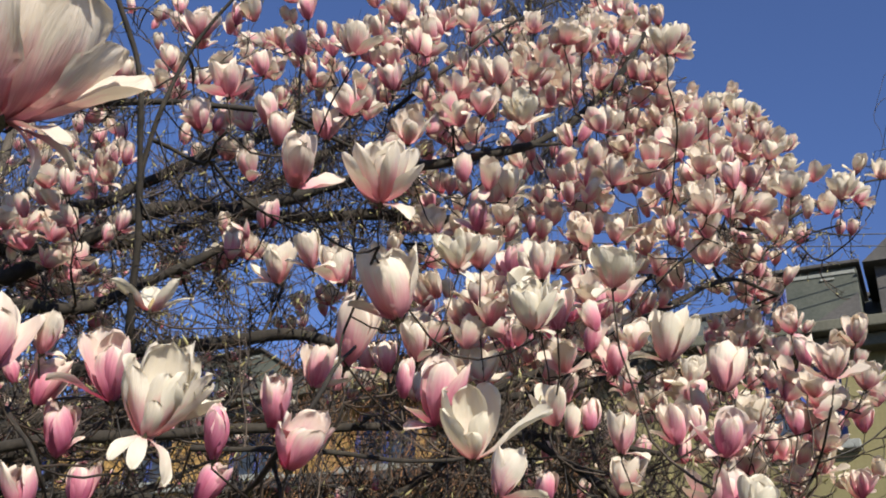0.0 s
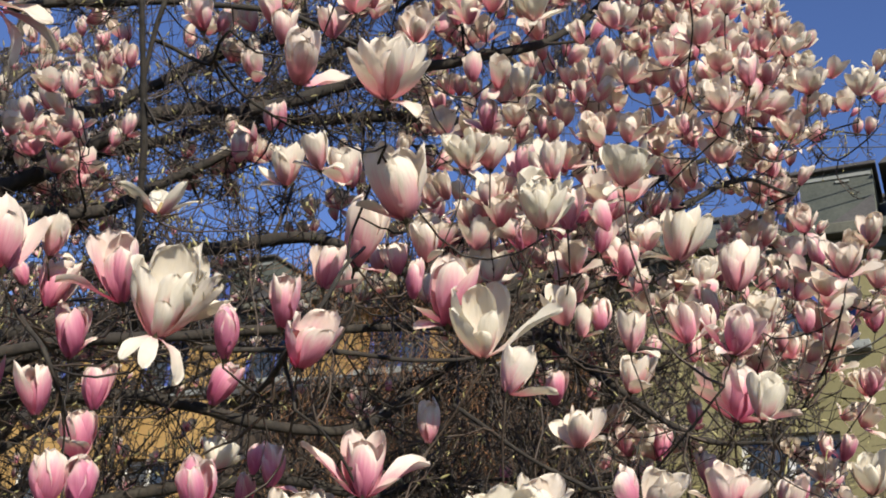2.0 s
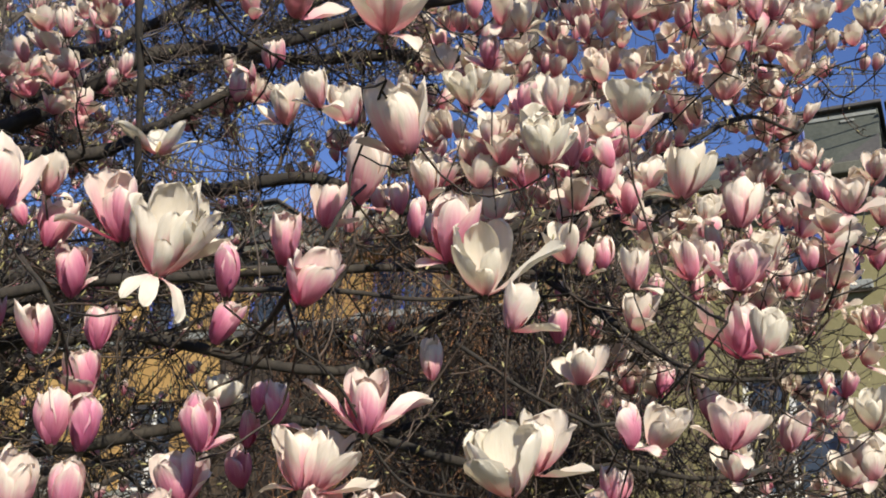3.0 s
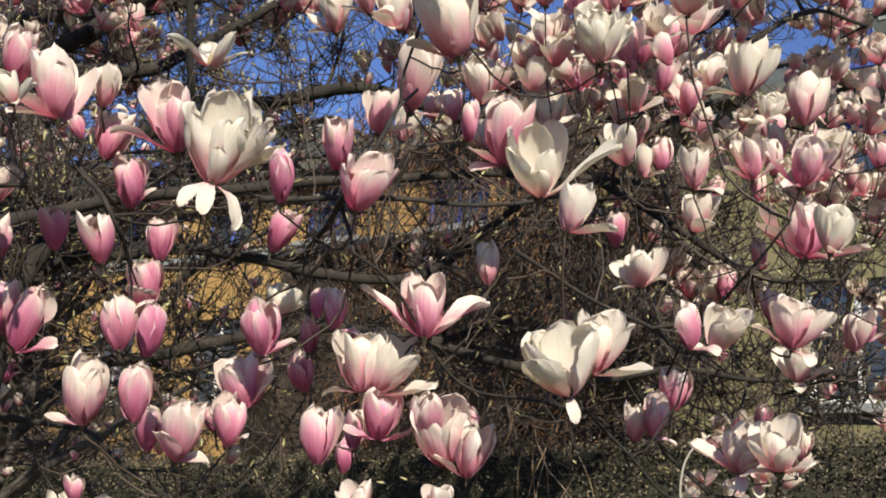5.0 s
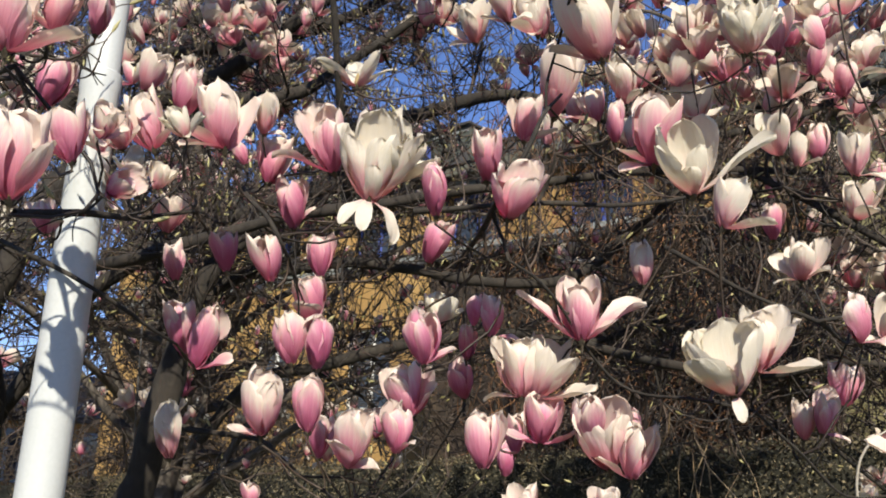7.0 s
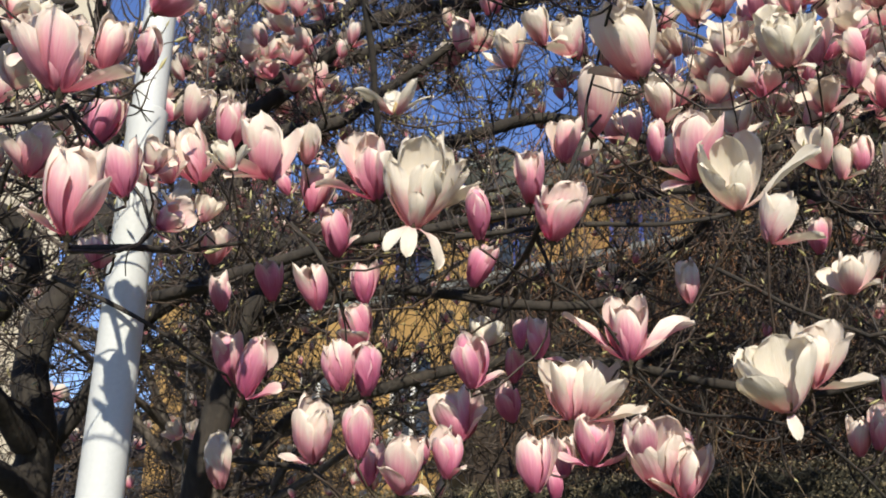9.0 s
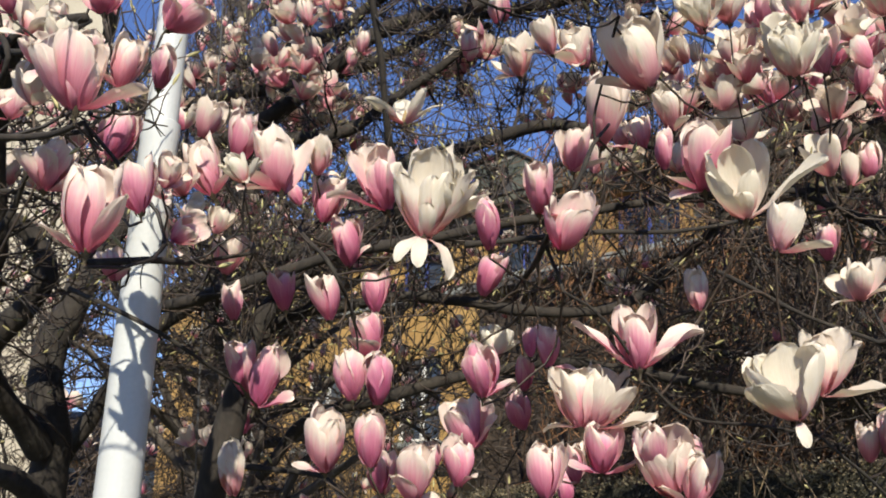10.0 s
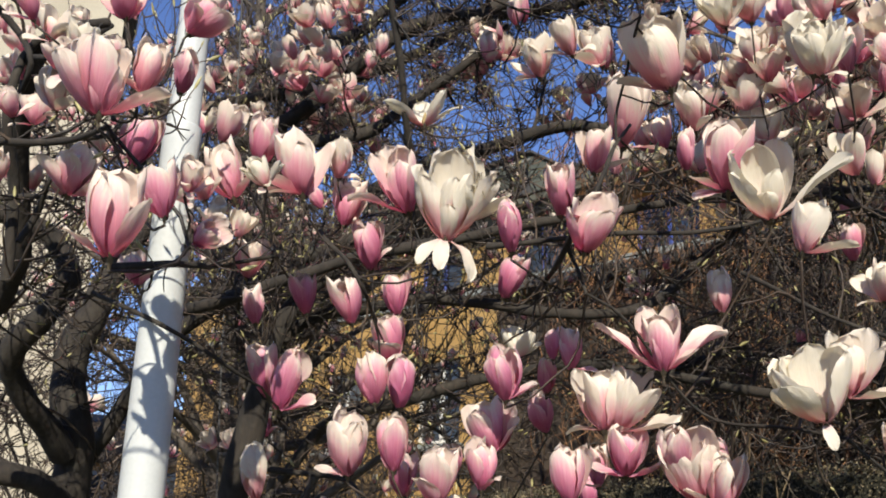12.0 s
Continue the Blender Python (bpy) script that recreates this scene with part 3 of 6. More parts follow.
def branch(name, r0, r1, points):
    p, r = spline(points, np.linspace(r0, r1, len(points)) * (1.2 if r0 > 0.009 else 1.1), 0.035 if r0 > 0.008 else 0.03)
    w = np.array([noise.noise_vector(Vector(q) * 7.0) for q in p]) * 0.35
    w2 = np.array([noise.noise_vector(Vector(q) * 2.6 + Vector((9, 4, 2))) for q in p])
    fade = np.minimum(1, np.arange(len(p)) / 6.0)[:, None]
    p = p + (w * np.maximum(r, 0.012)[:, None] + w2 * 0.018) * fade
    r = r * (1 + 0.26 * np.array([noise.noise(Vector(q) * 11.0) for q in p]))
    WOOD.append((p, r))
    v, f = tube(p, r, 12 if r0 > 0.02 else 8 if r0 > 0.008 else 6)
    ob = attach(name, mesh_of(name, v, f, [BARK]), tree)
    ob.matrix_parent_inverse = UNDO
    return ob


branch("trunk", 0.054, 0.013, [(-1.83, 3.34, -0.05), (-1.67, 3.10, 0.88), (-1.45, 2.90, 1.60), (-1.36, 2.84, 1.93), (-1.31, 2.84, 2.14), (-1.22, 2.88, 2.30), (-1.15, 2.94, 2.38)])
branch("trunk", 0.065, 0.028, [(-1.87, 3.38, -0.04), (-1.94, 3.11, 0.93), (-2.03, 2.98, 1.58), (-2.02, 2.89, 1.90), (-2.04, 2.87, 2.12), (-1.98, 2.89, 2.29), (-1.91, 2.96, 2.53), (-1.79, 3.03, 2.77)])
branch("limb", 0.019, 0.010, [(-1.38, 2.99, 2.15), (-1.27, 3.03, 2.26), (-1.01, 3.11, 2.31), (-0.74, 3.16, 2.31), (-0.43, 3.22, 2.28), (-0.24, 3.34, 2.34), (-0.07, 3.42, 2.52), (0.11, 3.50, 2.72)])
branch("limb", 0.032, 0.018, [(-2.01, 2.86, 1.83), (-1.92, 2.49, 2.05), (-1.77, 2.45, 2.19), (-1.71, 2.44, 2.27), (-1.76, 2.40, 2.37), (-1.80, 2.32, 2.40), (-1.89, 2.22, 2.43)])
branch("limb", 0.026, 0.008, [(-1.83, 2.24, 2.06), (-1.60, 2.12, 2.19), (-1.54, 2.06, 2.28), (-1.46, 1.93, 2.43), (-1.34, 1.82, 2.55), (-1.28, 1.82, 2.61), (-1.13, 1.78, 2.58)])
branch("limb", 0.026, 0.014, [(-2.31, 3.21, 1.61), (-2.17, 3.18, 1.86), (-2.00, 3.17, 2.07), (-1.80, 3.08, 2.24), (-1.56, 3.12, 2.39), (-1.29, 3.17, 2.53), (-1.07, 3.28, 2.62), (-0.75, 3.42, 2.70)])
branch("limb", 0.032, 0.026, [(-2.33, 2.59, 1.81), (-2.14, 2.67, 1.77), (-2.03, 2.77, 1.74), (-2.01, 2.94, 1.67)])
branch("limb", 0.018, 0.010, [(-1.53, 3.38, 1.78), (-1.35, 3.36, 1.97), (-1.01, 3.29, 2.04), (-0.76, 3.31, 2.11), (-0.52, 3.34, 2.15), (-0.27, 3.49, 2.14), (0.00, 3.61, 2.24)])
branch("limb", 0.032, 0.017, [(-2.44, 3.57, 2.70), (-2.24, 3.63, 3.03), (-1.72, 3.55, 3.21), (-1.52, 3.60, 3.36), (-1.28, 3.62, 3.55), (-1.09, 3.68, 3.65), (-0.71, 3.80, 3.69), (-0.30, 3.88, 3.78), (0.07, 4.00, 3.81)])
branch("limb", 0.027, 0.014, [(-2.71, 3.80, 3.10), (-2.34, 3.77, 3.39), (-1.70, 3.76, 3.45), (-1.34, 3.84, 3.55), (-1.19, 3.90, 3.67), (-0.88, 3.99, 3.95), (-0.55, 3.96, 4.23)])
branch("limb", 0.027, 0.014, [(-2.83, 3.94, 3.45), (-2.41, 3.97, 3.64), (-1.67, 3.93, 3.77), (-1.47, 3.97, 3.92), (-1.12, 3.98, 4.15), (-0.75, 4.09, 4.40), (-0.26, 4.06, 4.70)])
branch("limb", 0.011, 0.006, [(-0.92, 3.05, 2.45), (-0.88, 2.84, 2.62), (-0.86, 2.73, 2.71), (-0.85, 2.61, 2.93), (-0.87, 2.42, 3.26), (-0.96, 2.28, 3.51)])
branch("limb", 0.007, 0.004, [(-0.86, 2.56, 3.02), (-0.82, 2.49, 3.24), (-0.76, 2.45, 3.43), (-0.64, 2.41, 3.62)])
branch("limb", 0.015, 0.006, [(-1.62, 3.08, 3.65), (-1.46, 3.07, 3.68), (-1.16, 3.08, 3.70), (-0.99, 3.09, 3.71), (-0.67, 3.19, 3.75), (-0.43, 3.33, 3.73)])
branch("limb", 0.022, 0.010, [(-0.80, 3.35, 3.45), (-0.55, 3.41, 3.57), (-0.27, 3.46, 3.72), (0.05, 3.52, 3.84), (0.35, 3.64, 4.06), (0.60, 3.70, 4.39), (0.75, 3.67, 4.67)])
branch("limb", 0.026, 0.010, [(-2.08, 3.30, 2.82), (-1.57, 3.34, 2.99), (-1.29, 3.39, 3.04), (-0.99, 3.45, 3.26), (-0.78, 3.47, 3.45)])
branch("limb", 0.022, 0.008, [(-1.26, 3.36, 2.78), (-1.04, 3.33, 2.86), (-0.79, 3.32, 2.89), (-0.53, 3.31, 2.93), (-0.26, 3.35, 2.88), (0.10, 3.41, 2.81), (0.39, 3.50, 2.88), (0.72, 3.64, 3.07)])
branch("branch", 0.009, 0.004, [(-0.33, 3.51, 4.03), (-0.18, 3.53, 4.21), (0.02, 3.61, 4.50), (0.27, 3.69, 4.79), (0.54, 3.78, 5.07)])
branch("branch", 0.012, 0.004, [(0.56, 3.99, 3.45), (0.94, 4.09, 3.72), (1.21, 4.13, 3.88), (1.49, 4.26, 4.09), (1.68, 4.30, 4.23), (1.91, 4.35, 4.38), (2.17, 4.41, 4.48)])
branch("branch", 0.006, 0.003, [(1.31, 4.21, 3.94), (1.52, 4.28, 4.06), (1.69, 4.37, 4.10), (1.87, 4.47, 4.15)])
branch("branch", 0.007, 0.004, [(-0.57, 2.56, 2.31), (-0.30, 2.60, 2.33), (-0.05, 2.73, 2.37), (0.16, 2.86, 2.43)])
branch("limb", 0.017, 0.008, [(-1.69, 2.81, 2.24), (-1.41, 2.75, 2.26), (-1.20, 2.77, 2.32), (-1.00, 2.78, 2.38), (-0.82, 2.85, 2.42), (-0.62, 2.93, 2.47), (-0.39, 3.05, 2.54), (-0.08, 3.19, 2.61), (0.26, 3.34, 2.65), (0.70, 3.41, 2.64)])
branch("branch", 0.006, 0.003, [(-0.42, 2.46, 2.16), (-0.28, 2.14, 2.18), (-0.22, 2.12, 2.28), (-0.20, 2.18, 2.37), (-0.19, 2.36, 2.51)])
branch("branch", 0.005, 0.003, [(-0.83, 2.17, 2.25), (-0.69, 2.01, 2.12), (-0.66, 2.03, 2.07), (-0.69, 2.19, 2.05)])
branch("branch", 0.006, 0.003, [(0.02, 2.87, 2.29), (0.23, 2.73, 2.13), (0.35, 2.67, 2.06), (0.43, 2.80, 2.03)])
branch("branch", 0.005, 0.003, [(-1.19, 1.91, 2.07), (-1.05, 1.89, 2.01), (-0.97, 1.93, 1.97), (-0.93, 2.05, 1.93), (-0.93, 2.16, 1.92)])
branch("branch", 0.007, 0.004, [(-0.90, 1.59, 2.02), (-0.87, 1.70, 2.05), (-0.88, 1.80, 2.07), (-0.95, 1.98, 2.13), (-0.95, 2.18, 2.21)])
branch("branch", 0.007, 0.004, [(-1.16, 1.54, 2.25), (-1.07, 1.52, 2.22), (-0.96, 1.51, 2.20), (-0.83, 1.45, 2.18)])
branch("branch", 0.007, 0.004, [(-1.37, 1.81, 2.56), (-1.13, 1.70, 2.46), (-0.89, 1.52, 2.26), (-0.82, 1.45, 2.19)])
branch("limb", 0.016, 0.006, [(0.10, 3.41, 2.81), (0.39, 3.45, 2.96), (0.71, 3.56, 3.21), (1.04, 3.77, 3.48), (1.33, 3.98, 3.55)])
branch("limb", 0.014, 0.005, [(-0.27, 3.49, 2.14), (0.01, 3.35, 2.05), (0.26, 3.29, 2.02), (0.49, 3.22, 2.05), (0.70, 3.16, 2.02), (0.93, 3.18, 2.06)])
branch("limb", 0.012, 0.005, [(0.26, 3.34, 2.65), (0.50, 3.22, 2.45), (0.72, 3.18, 2.32), (0.93, 3.12, 2.30)])

branch("branch", 0.011, 0.005, [(-1.39, 1.89, 2.10), (-1.37, 1.86, 2.29), (-1.34, 1.78, 2.41), (-1.34, 1.79, 2.54), (-1.28, 1.79, 2.58), (-1.19, 1.79, 2.56), (-1.17, 1.84, 2.62)])
branch("branch", 0.005, 0.003, [(-1.19, 1.65, 2.28), (-1.12, 1.69, 2.30), (-1.01, 1.68, 2.29), (-1.01, 1.71, 2.34)])
branch("branch", 0.004, 0.003, [(-1.20, 1.69, 2.44), (-1.21, 1.72, 2.39), (-1.14, 1.71, 2.33), (-1.14, 1.79, 2.23)])
branch("branch", 0.006, 0.003, [(-1.39, 1.79, 2.24), (-1.31, 1.84, 2.26), (-1.22, 1.82, 2.24), (-1.21, 1.88, 2.23)])
branch("branch", 0.008, 0.005, [(-1.35, 1.68, 2.63), (-1.31, 1.74, 2.57), (-1.25, 1.73, 2.49), (-1.30, 1.77, 2.46)])
branch("branch", 0.007, 0.004, [(-1.29, 1.80, 2.15), (-1.26, 1.81, 2.21), (-1.19, 1.76, 2.27), (-1.18, 1.81, 2.31)])

# petals: half-width, three angles from the flower's axis, and how deeply it is cupped
NU, NV = 8, 10
PETALS = {
    "tight": (0.285, 40, 8, -54, 1.28, 1.0), "close": (0.30, 45, 11, -36, 1.12, 1.0), "cupped": (0.315, 52, 21, -10, 0.95, 1.0),
    "spread": (0.335, 64, 34, 8, 0.9, 1.0), "flared": (0.31, 77, 58, 40, 0.75, 1.0), "reflexed": (0.26, 88, 94, 116, 0.6, 1.0),
    "drooping": (0.23, 95, 140, 172, 0.5, 1.0), "furled": (0.17, 62, 48, 72, 0.9, 0.95),
}


def petal_shape(kind, seed, nu=NU, nv=NV):
    """A petal of unit length, standing at the flower's foot and leaning out along +x: two skins that meet at the rim."""
    half, a0, a1, a2, cup, length = PETALS[kind]
    g = np.random.default_rng(seed)
    a0, a1, a2 = (radians(a + g.normal(0, 4)) for a in (a0, a1, a2))
    half *= g.uniform(0.9, 1.12)
    cup *= g.uniform(0.85, 1.15)
    ph, skew, notch = g.uniform(0, 6.28, 3), g.normal(0, 0.05), g.uniform(-0.05, 0.03)
    curl, ragged, twist = g.normal(0.0, 0.06), g.normal(0, 0.03, 64), g.normal(0, 0.28)
    s = 1 - (1 - np.linspace(0, 1, nv + 1)) ** 1.35
    ang = np.where(s < 0.45, a0 + (a1 - a0) * (s / 0.45) ** 0.8, a1 + (a2 - a1) * (np.maximum(s - 0.45, 0) / 0.55) ** 1.3)
    rad = 0.035 + np.concatenate([[0], np.cumsum(np.sin((ang[1:] + ang[:-1]) / 2) * np.diff(s))]) * length
    up = np.concatenate([[0], np.cumsum(np.cos((ang[1:] + ang[:-1]) / 2) * np.diff(s))]) * length
    prof = np.where(s < 0.64, 0.24 + 0.76 * np.sin(np.minimum(s / 0.64, 1) * np.pi / 2) ** 1.3, np.maximum(1 - (np.maximum(s - 0.64, 0) / 0.36) ** 2.3, 0.0) ** 0.48)
    prof = np.maximum(prof, 0.05)
    skins = []
    for layer in (0, 1):
        pts = np.zeros((nv + 1, nu + 1, 3))
        for i in range(nv + 1):
            for k in range(nu + 1):
                u = 2 * k / nu - 1
                w = half * prof[i] * (1 + (ragged[i * 2 + (k > nu / 2)] if abs(u) > 0.9 else 0))
                ri = half / (cup * (1.12 - (0.12 if kind == "tight" else 0.30) * s[i]))
                f = u * w / ri
                lat, inn = ri * math.sin(f), ri * (1 - math.cos(f))
                edge = (1 - u * u) * min(1, (1 - s[i]) * 5) * min(1, s[i] * 6)
                wave = 0.044 * math.sin(6 * s[i] + 2.6 * u + ph[0]) * abs(u) * s[i] + 0.013 * math.sin(9 * u + ph[1]) * s[i] ** 2 + 0.011 * math.sin(13 * s[i] + 4 * u + ph[2]) * (0.3 + u * u)
                rib = 0.012 * math.exp(-(u / 0.16) ** 2) * (1 - s[i]) - curl * s[i] ** 5 * (1 - 0.5 * u * u)
                inn += wave + rib + layer * 0.012 * edge
                tipd = -notch * math.exp(-(u / 0.25) ** 2) * (s[i] ** 8)
                r, z = rad[i], up[i] + tipd
                tw = twist * s[i] ** 1.5
                lat, inn = lat * math.cos(tw), inn + lat * math.sin(tw)
                pts[i, k] = (r - inn * math.cos(ang[i]), lat + skew * s[i] ** 2, z + inn * math.sin(ang[i]))
        skins.append(pts)
    # each skin keeps its own rim, so that the petal's edge stays crisp
    v = [*skins[0].reshape(-1, 3), *skins[1].reshape(-1, 3)]
    idx0 = np.arange((nv + 1) * (nu + 1)).reshape(nv + 1, nu + 1)
    idx1 = idx0 + idx0.size
    uv = [(k / nu, s[i]) for i in range(nv + 1) for k in range(nu + 1)] * 2
    f, slot = [], []
    for i in range(nv):
        for k in range(nu):
            f.append((idx0[i, k], idx0[i + 1, k], idx0[i + 1, k + 1], idx0[i, k + 1]))
            slot.append(0)
            f.append((idx1[i, k], idx1[i, k + 1], idx1[i + 1, k + 1], idx1[i + 1, k]))
            slot.append(1)
    return np.array(v), f, np.array(uv), slot


PETAL_MESH = {}
for n, kind in enumerate(PETALS):
    PETAL_MESH[kind] = []
    for k in range(7):
        v, f, uv, slot = petal_shape(kind, 100 * n + k)
        PETAL_MESH[kind].append(mesh_of("petal", v, f, [PETAL_OUT, PETAL_IN], uv, slot))

# a flower's petals by its state: kind, turn round the axis, length
WHORLS = {
    "bud": [[("tight", 0, 0.96), ("tight", 120, 0.97), ("tight", 240, 0.95), ("close", 60, 0.96), ("tight", 180, 1.0), ("close", 300, 0.95)],
            [("tight", 30, 0.98), ("tight", 150, 0.97), ("tight", 270, 0.98), ("tight", 90, 0.95), ("close", 210, 1.0), ("close", 330, 0.9), ("flared", 70, 0.6)]],
    "cup": [[("tight", 20, 0.97), ("close", 130, 0.98), ("tight", 250, 0.97), ("close", 75, 0.98), ("close", 190, 1.0), ("close", 310, 0.98), ("flared", 285, 0.72), ("reflexed", 80, 0.6)],
            [("close", 10, 0.95), ("close", 70, 0.96), ("cupped", 130, 1.0), ("cupped", 190, 1.02), ("cupped", 250, 1.0), ("close", 310, 0.96), ("flared", 285, 0.85), ("flared", 60, 0.8)],
            [("tight", 0, 0.95), ("close", 60, 0.98), ("close", 120, 1.0), ("cupped", 180, 1.0), ("spread", 235, 0.98), ("close", 300, 0.97), ("reflexed", 270, 0.6)]],
    "open": [[("close", 15, 0.93), ("close", 75, 0.95), ("cupped", 130, 1.0), ("cupped", 185, 1.02), ("cupped", 240, 1.0), ("close", 300, 0.95), ("cupped", 345, 0.9), ("flared", 280, 0.85), ("flared", 75, 0.85), ("reflexed", 330, 0.6)],
             [("cupped", 10, 0.85), ("spread", 60, 0.95), ("cupped", 120, 1.0), ("cupped", 180, 1.02), ("spread", 240, 1.0), ("cupped", 300, 0.95), ("close", 345, 0.8), ("close", 150, 0.9), ("flared", 90, 0.92), ("flared", 270, 0.95), ("reflexed", 20, 0.6)],
             [("close", 350, 0.82), ("cupped", 45, 0.9), ("spread", 100, 1.0), ("cupped", 150, 1.05), ("spread", 200, 1.0), ("cupped", 255, 1.0), ("spread", 305, 0.92), ("flared", 65, 0.85), ("reflexed", 300, 0.7)]],
    "wide": [[("close", 350, 0.85), ("close", 40, 0.9), ("cupped", 85, 0.98), ("cupped", 130, 1.02), ("cupped", 175, 1.05), ("cupped", 225, 1.02), ("cupped", 275, 0.98), ("close", 315, 0.9), ("spread", 60, 0.95), ("spread", 300, 0.95), ("spread", 200, 1.0), ("reflexed", 25, 0.6), ("flared", 100, 0.85)]],
}


def whorl(state, up):
    """The petals of one flower; high in the sun the flowers have opened farther."""
    kinds = WHORLS[state]
    return kinds[0] if rng.random() < (0.15 if up else 0.5) else kinds[rng.integers(len(kinds))]


def core_mesh():
    """The flower's foot: stalk, bud scales and the cone of stamens."""
    zs = np.array([-0.17, -0.13, -0.09, -0.04, 0.0, 0.04])
    v, f = tube(np.stack([0.012 * np.sin(zs * 9), 0 * zs, zs], 1), np.array([0.018, 0.019, 0.022, 0.036, 0.06, 0.042]), 7)
    h = Heap()
    h.add(v, f, np.zeros((len(v), 2)), [0] * len(f))
    zs = np.array([0.04, 0.10, 0.18, 0.26, 0.31])
    v, f = tube(np.stack([0 * zs, 0 * zs, zs], 1), np.array([0.055, 0.07, 0.055, 0.035, 0.012]), 7)
    h.add(v, f, np.zeros((len(v), 2)), [1] * len(f))
    for k in range(3):
        a = k * 2.1
        foot = np.array([math.cos(a), math.sin(a), 0]) * 0.05
        w = np.array([-math.sin(a), math.cos(a), 0]) * 0.035
        tip = foot * 2.6 + np.array([0, 0, 0.05])
        q = np.array([foot - w + (0, 0, -0.06), foot + w + (0, 0, -0.06), foot * 1.9 + w * 0.8, foot * 1.9 - w * 0.8, tip])
        h.add(q, [(0, 1, 2, 3), (3, 2, 4)], np.zeros((5, 2)), [0, 0])
    return h.mesh("flower", [CALYX, STAMEN])


CORE = core_mesh()
FLOWERS = []


VIEW = Vector((0.09, 0.40, 1.65))   # the camera's usual place, towards which a flower's first petal turns


def upright(place, axis, size, turn, towards=None):
    """Stands a flower at its place along its axis; petal angles run from the side that looks towards the camera,
    rightwards.
    """
    z = Vector(axis).normalized()
    q = z.to_track_quat("Z", "Y").to_matrix()
    if towards is not None:
        x = towards - Vector(place)
        x = (x - z * x.dot(z)).normalized()
        q = Matrix((x, z.cross(x), z)).transposed()
    return Matrix.LocRotScale(Vector(place), q.to_quaternion(), (size, size, size)) @ Matrix.Rotation(turn, 4, "Z")


def bloom(state, tint, x, y, z, ax, ay, az, size, petals=None):
    """One flower of the tree: its foot, the way it points, its length, how pink it is (0 to 4), and its own petals where they are plain to see."""
    ob = attach("flower", CORE, tree, upright((x, y, z), (ax, ay, az), size, 0 if petals else rng.normal(0, 0.45), VIEW))
    ob.matrix_parent_inverse = UNDO
    # pigment thinned on high far flowers, in place of the brighter light there
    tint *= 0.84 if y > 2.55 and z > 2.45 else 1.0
    lively = 0 if state in ("bud", "cup") else 1
    steady = 0.5 if petals else 1.0
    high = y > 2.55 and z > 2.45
    for kind, turn, length in petals or whorl(state, high):
        if not petals and kind in ("flared", "reflexed", "drooping") and rng.random() < (0.55 if state == "cup" else 0.35):
            continue
        if not petals and kind == "flared" and rng.random() < 0.25:
            kind = "furled"
        s = length * (1 + steady * (rng.uniform(-0.12, 0.07) if lively else rng.uniform(-0.08, 0.06)))
        lean = rng.normal(0, 0.06 + 0.06 * lively) * steady
        m = Matrix.Rotation(radians(turn + rng.normal(0, 11) * steady), 4, "Z") @ Matrix.Rotation(lean, 4, "Y") @ Matrix.Rotation(rng.normal(0, 0.07), 4, "X") @ Matrix.Diagonal((s, s * rng.uniform(0.92, 1.1) * (0.84 if state == "wide" else 1.0), s, 1))
        p = attach("petal", PETAL_MESH[kind][rng.integers(7)], ob, m)
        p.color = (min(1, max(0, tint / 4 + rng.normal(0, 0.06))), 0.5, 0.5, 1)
    FLOWERS.append((np.array([x, y, z]), np.array([ax, ay, az]), size))


bloom("wide", 1.3, -0.225, 0.879, 2.018, 0.29, -0.39, 0.88, 0.100, [("cupped", 200, 1.0), ("close", 0, 1.0), ("cupped", 50, 1.05), ("close", 110, 1.0), ("spread", 80, 0.98), ("flared", 95, 1.0), ("cupped", 300, 1.0), ("reflexed", 55, 0.5), ("drooping", 75, 0.5), ("reflexed", 100, 0.55)])
bloom("wide", 1.0, -0.255, 1.081, 2.332, 0.11, -0.49, 0.87, 0.060)
bloom("cup", 1.5, -1.203, 2.994, 3.713, 0.27, -0.64, 0.72, 0.109)
bloom("cup", 1.5, -1.232, 3.412, 4.128, 0.22, -0.58, 0.78, 0.106)
bloom("open", 2.5, -0.816, 2.612, 3.593, 0.11, -0.42, 0.90, 0.112)
bloom("bud", 3.5, -0.981, 3.357, 4.327, 0.12, -0.55, 0.83, 0.099)
bloom("cup", 2.5, -0.758, 3.129, 3.884, -0.11, -0.57, 0.81, 0.109)
bloom("open", 2.0, -0.608, 2.382, 3.205, -0.07, -0.46, 0.89, 0.112)
bloom("cup", 2.5, -0.795, 2.747, 3.352, -0.13, -0.65, 0.75, 0.109)
bloom("bud", 3.5, -1.059, 3.609, 3.970, 0.32, -0.41, 0.85, 0.099)
bloom("bud", 2.5, -1.307, 4.007, 4.490, -0.29, -0.53, 0.79, 0.094)
bloom("cup", 2.0, -0.553, 2.636, 3.299, -0.10, -0.58, 0.81, 0.109)
bloom("cup", 2.0, -0.523, 2.647, 3.243, 0.07, -0.55, 0.83, 0.109)
bloom("cup", 2.5, -0.880, 3.486, 3.891, -0.22, -0.60, 0.77, 0.106)
bloom("open", 2.0, -0.275, 1.902, 2.629, 0.22, -0.69, 0.70, 0.112)
bloom("cup", 2.5, -0.654, 2.898, 3.278, -0.16, -0.70, 0.69, 0.109)
bloom("open", 2.5, -0.421, 2.821, 3.394, -0.19, -0.51, 0.83, 0.112)
bloom("bud", 3.5, -0.646, 3.231, 3.306, -0.07, -0.62, 0.78, 0.103)
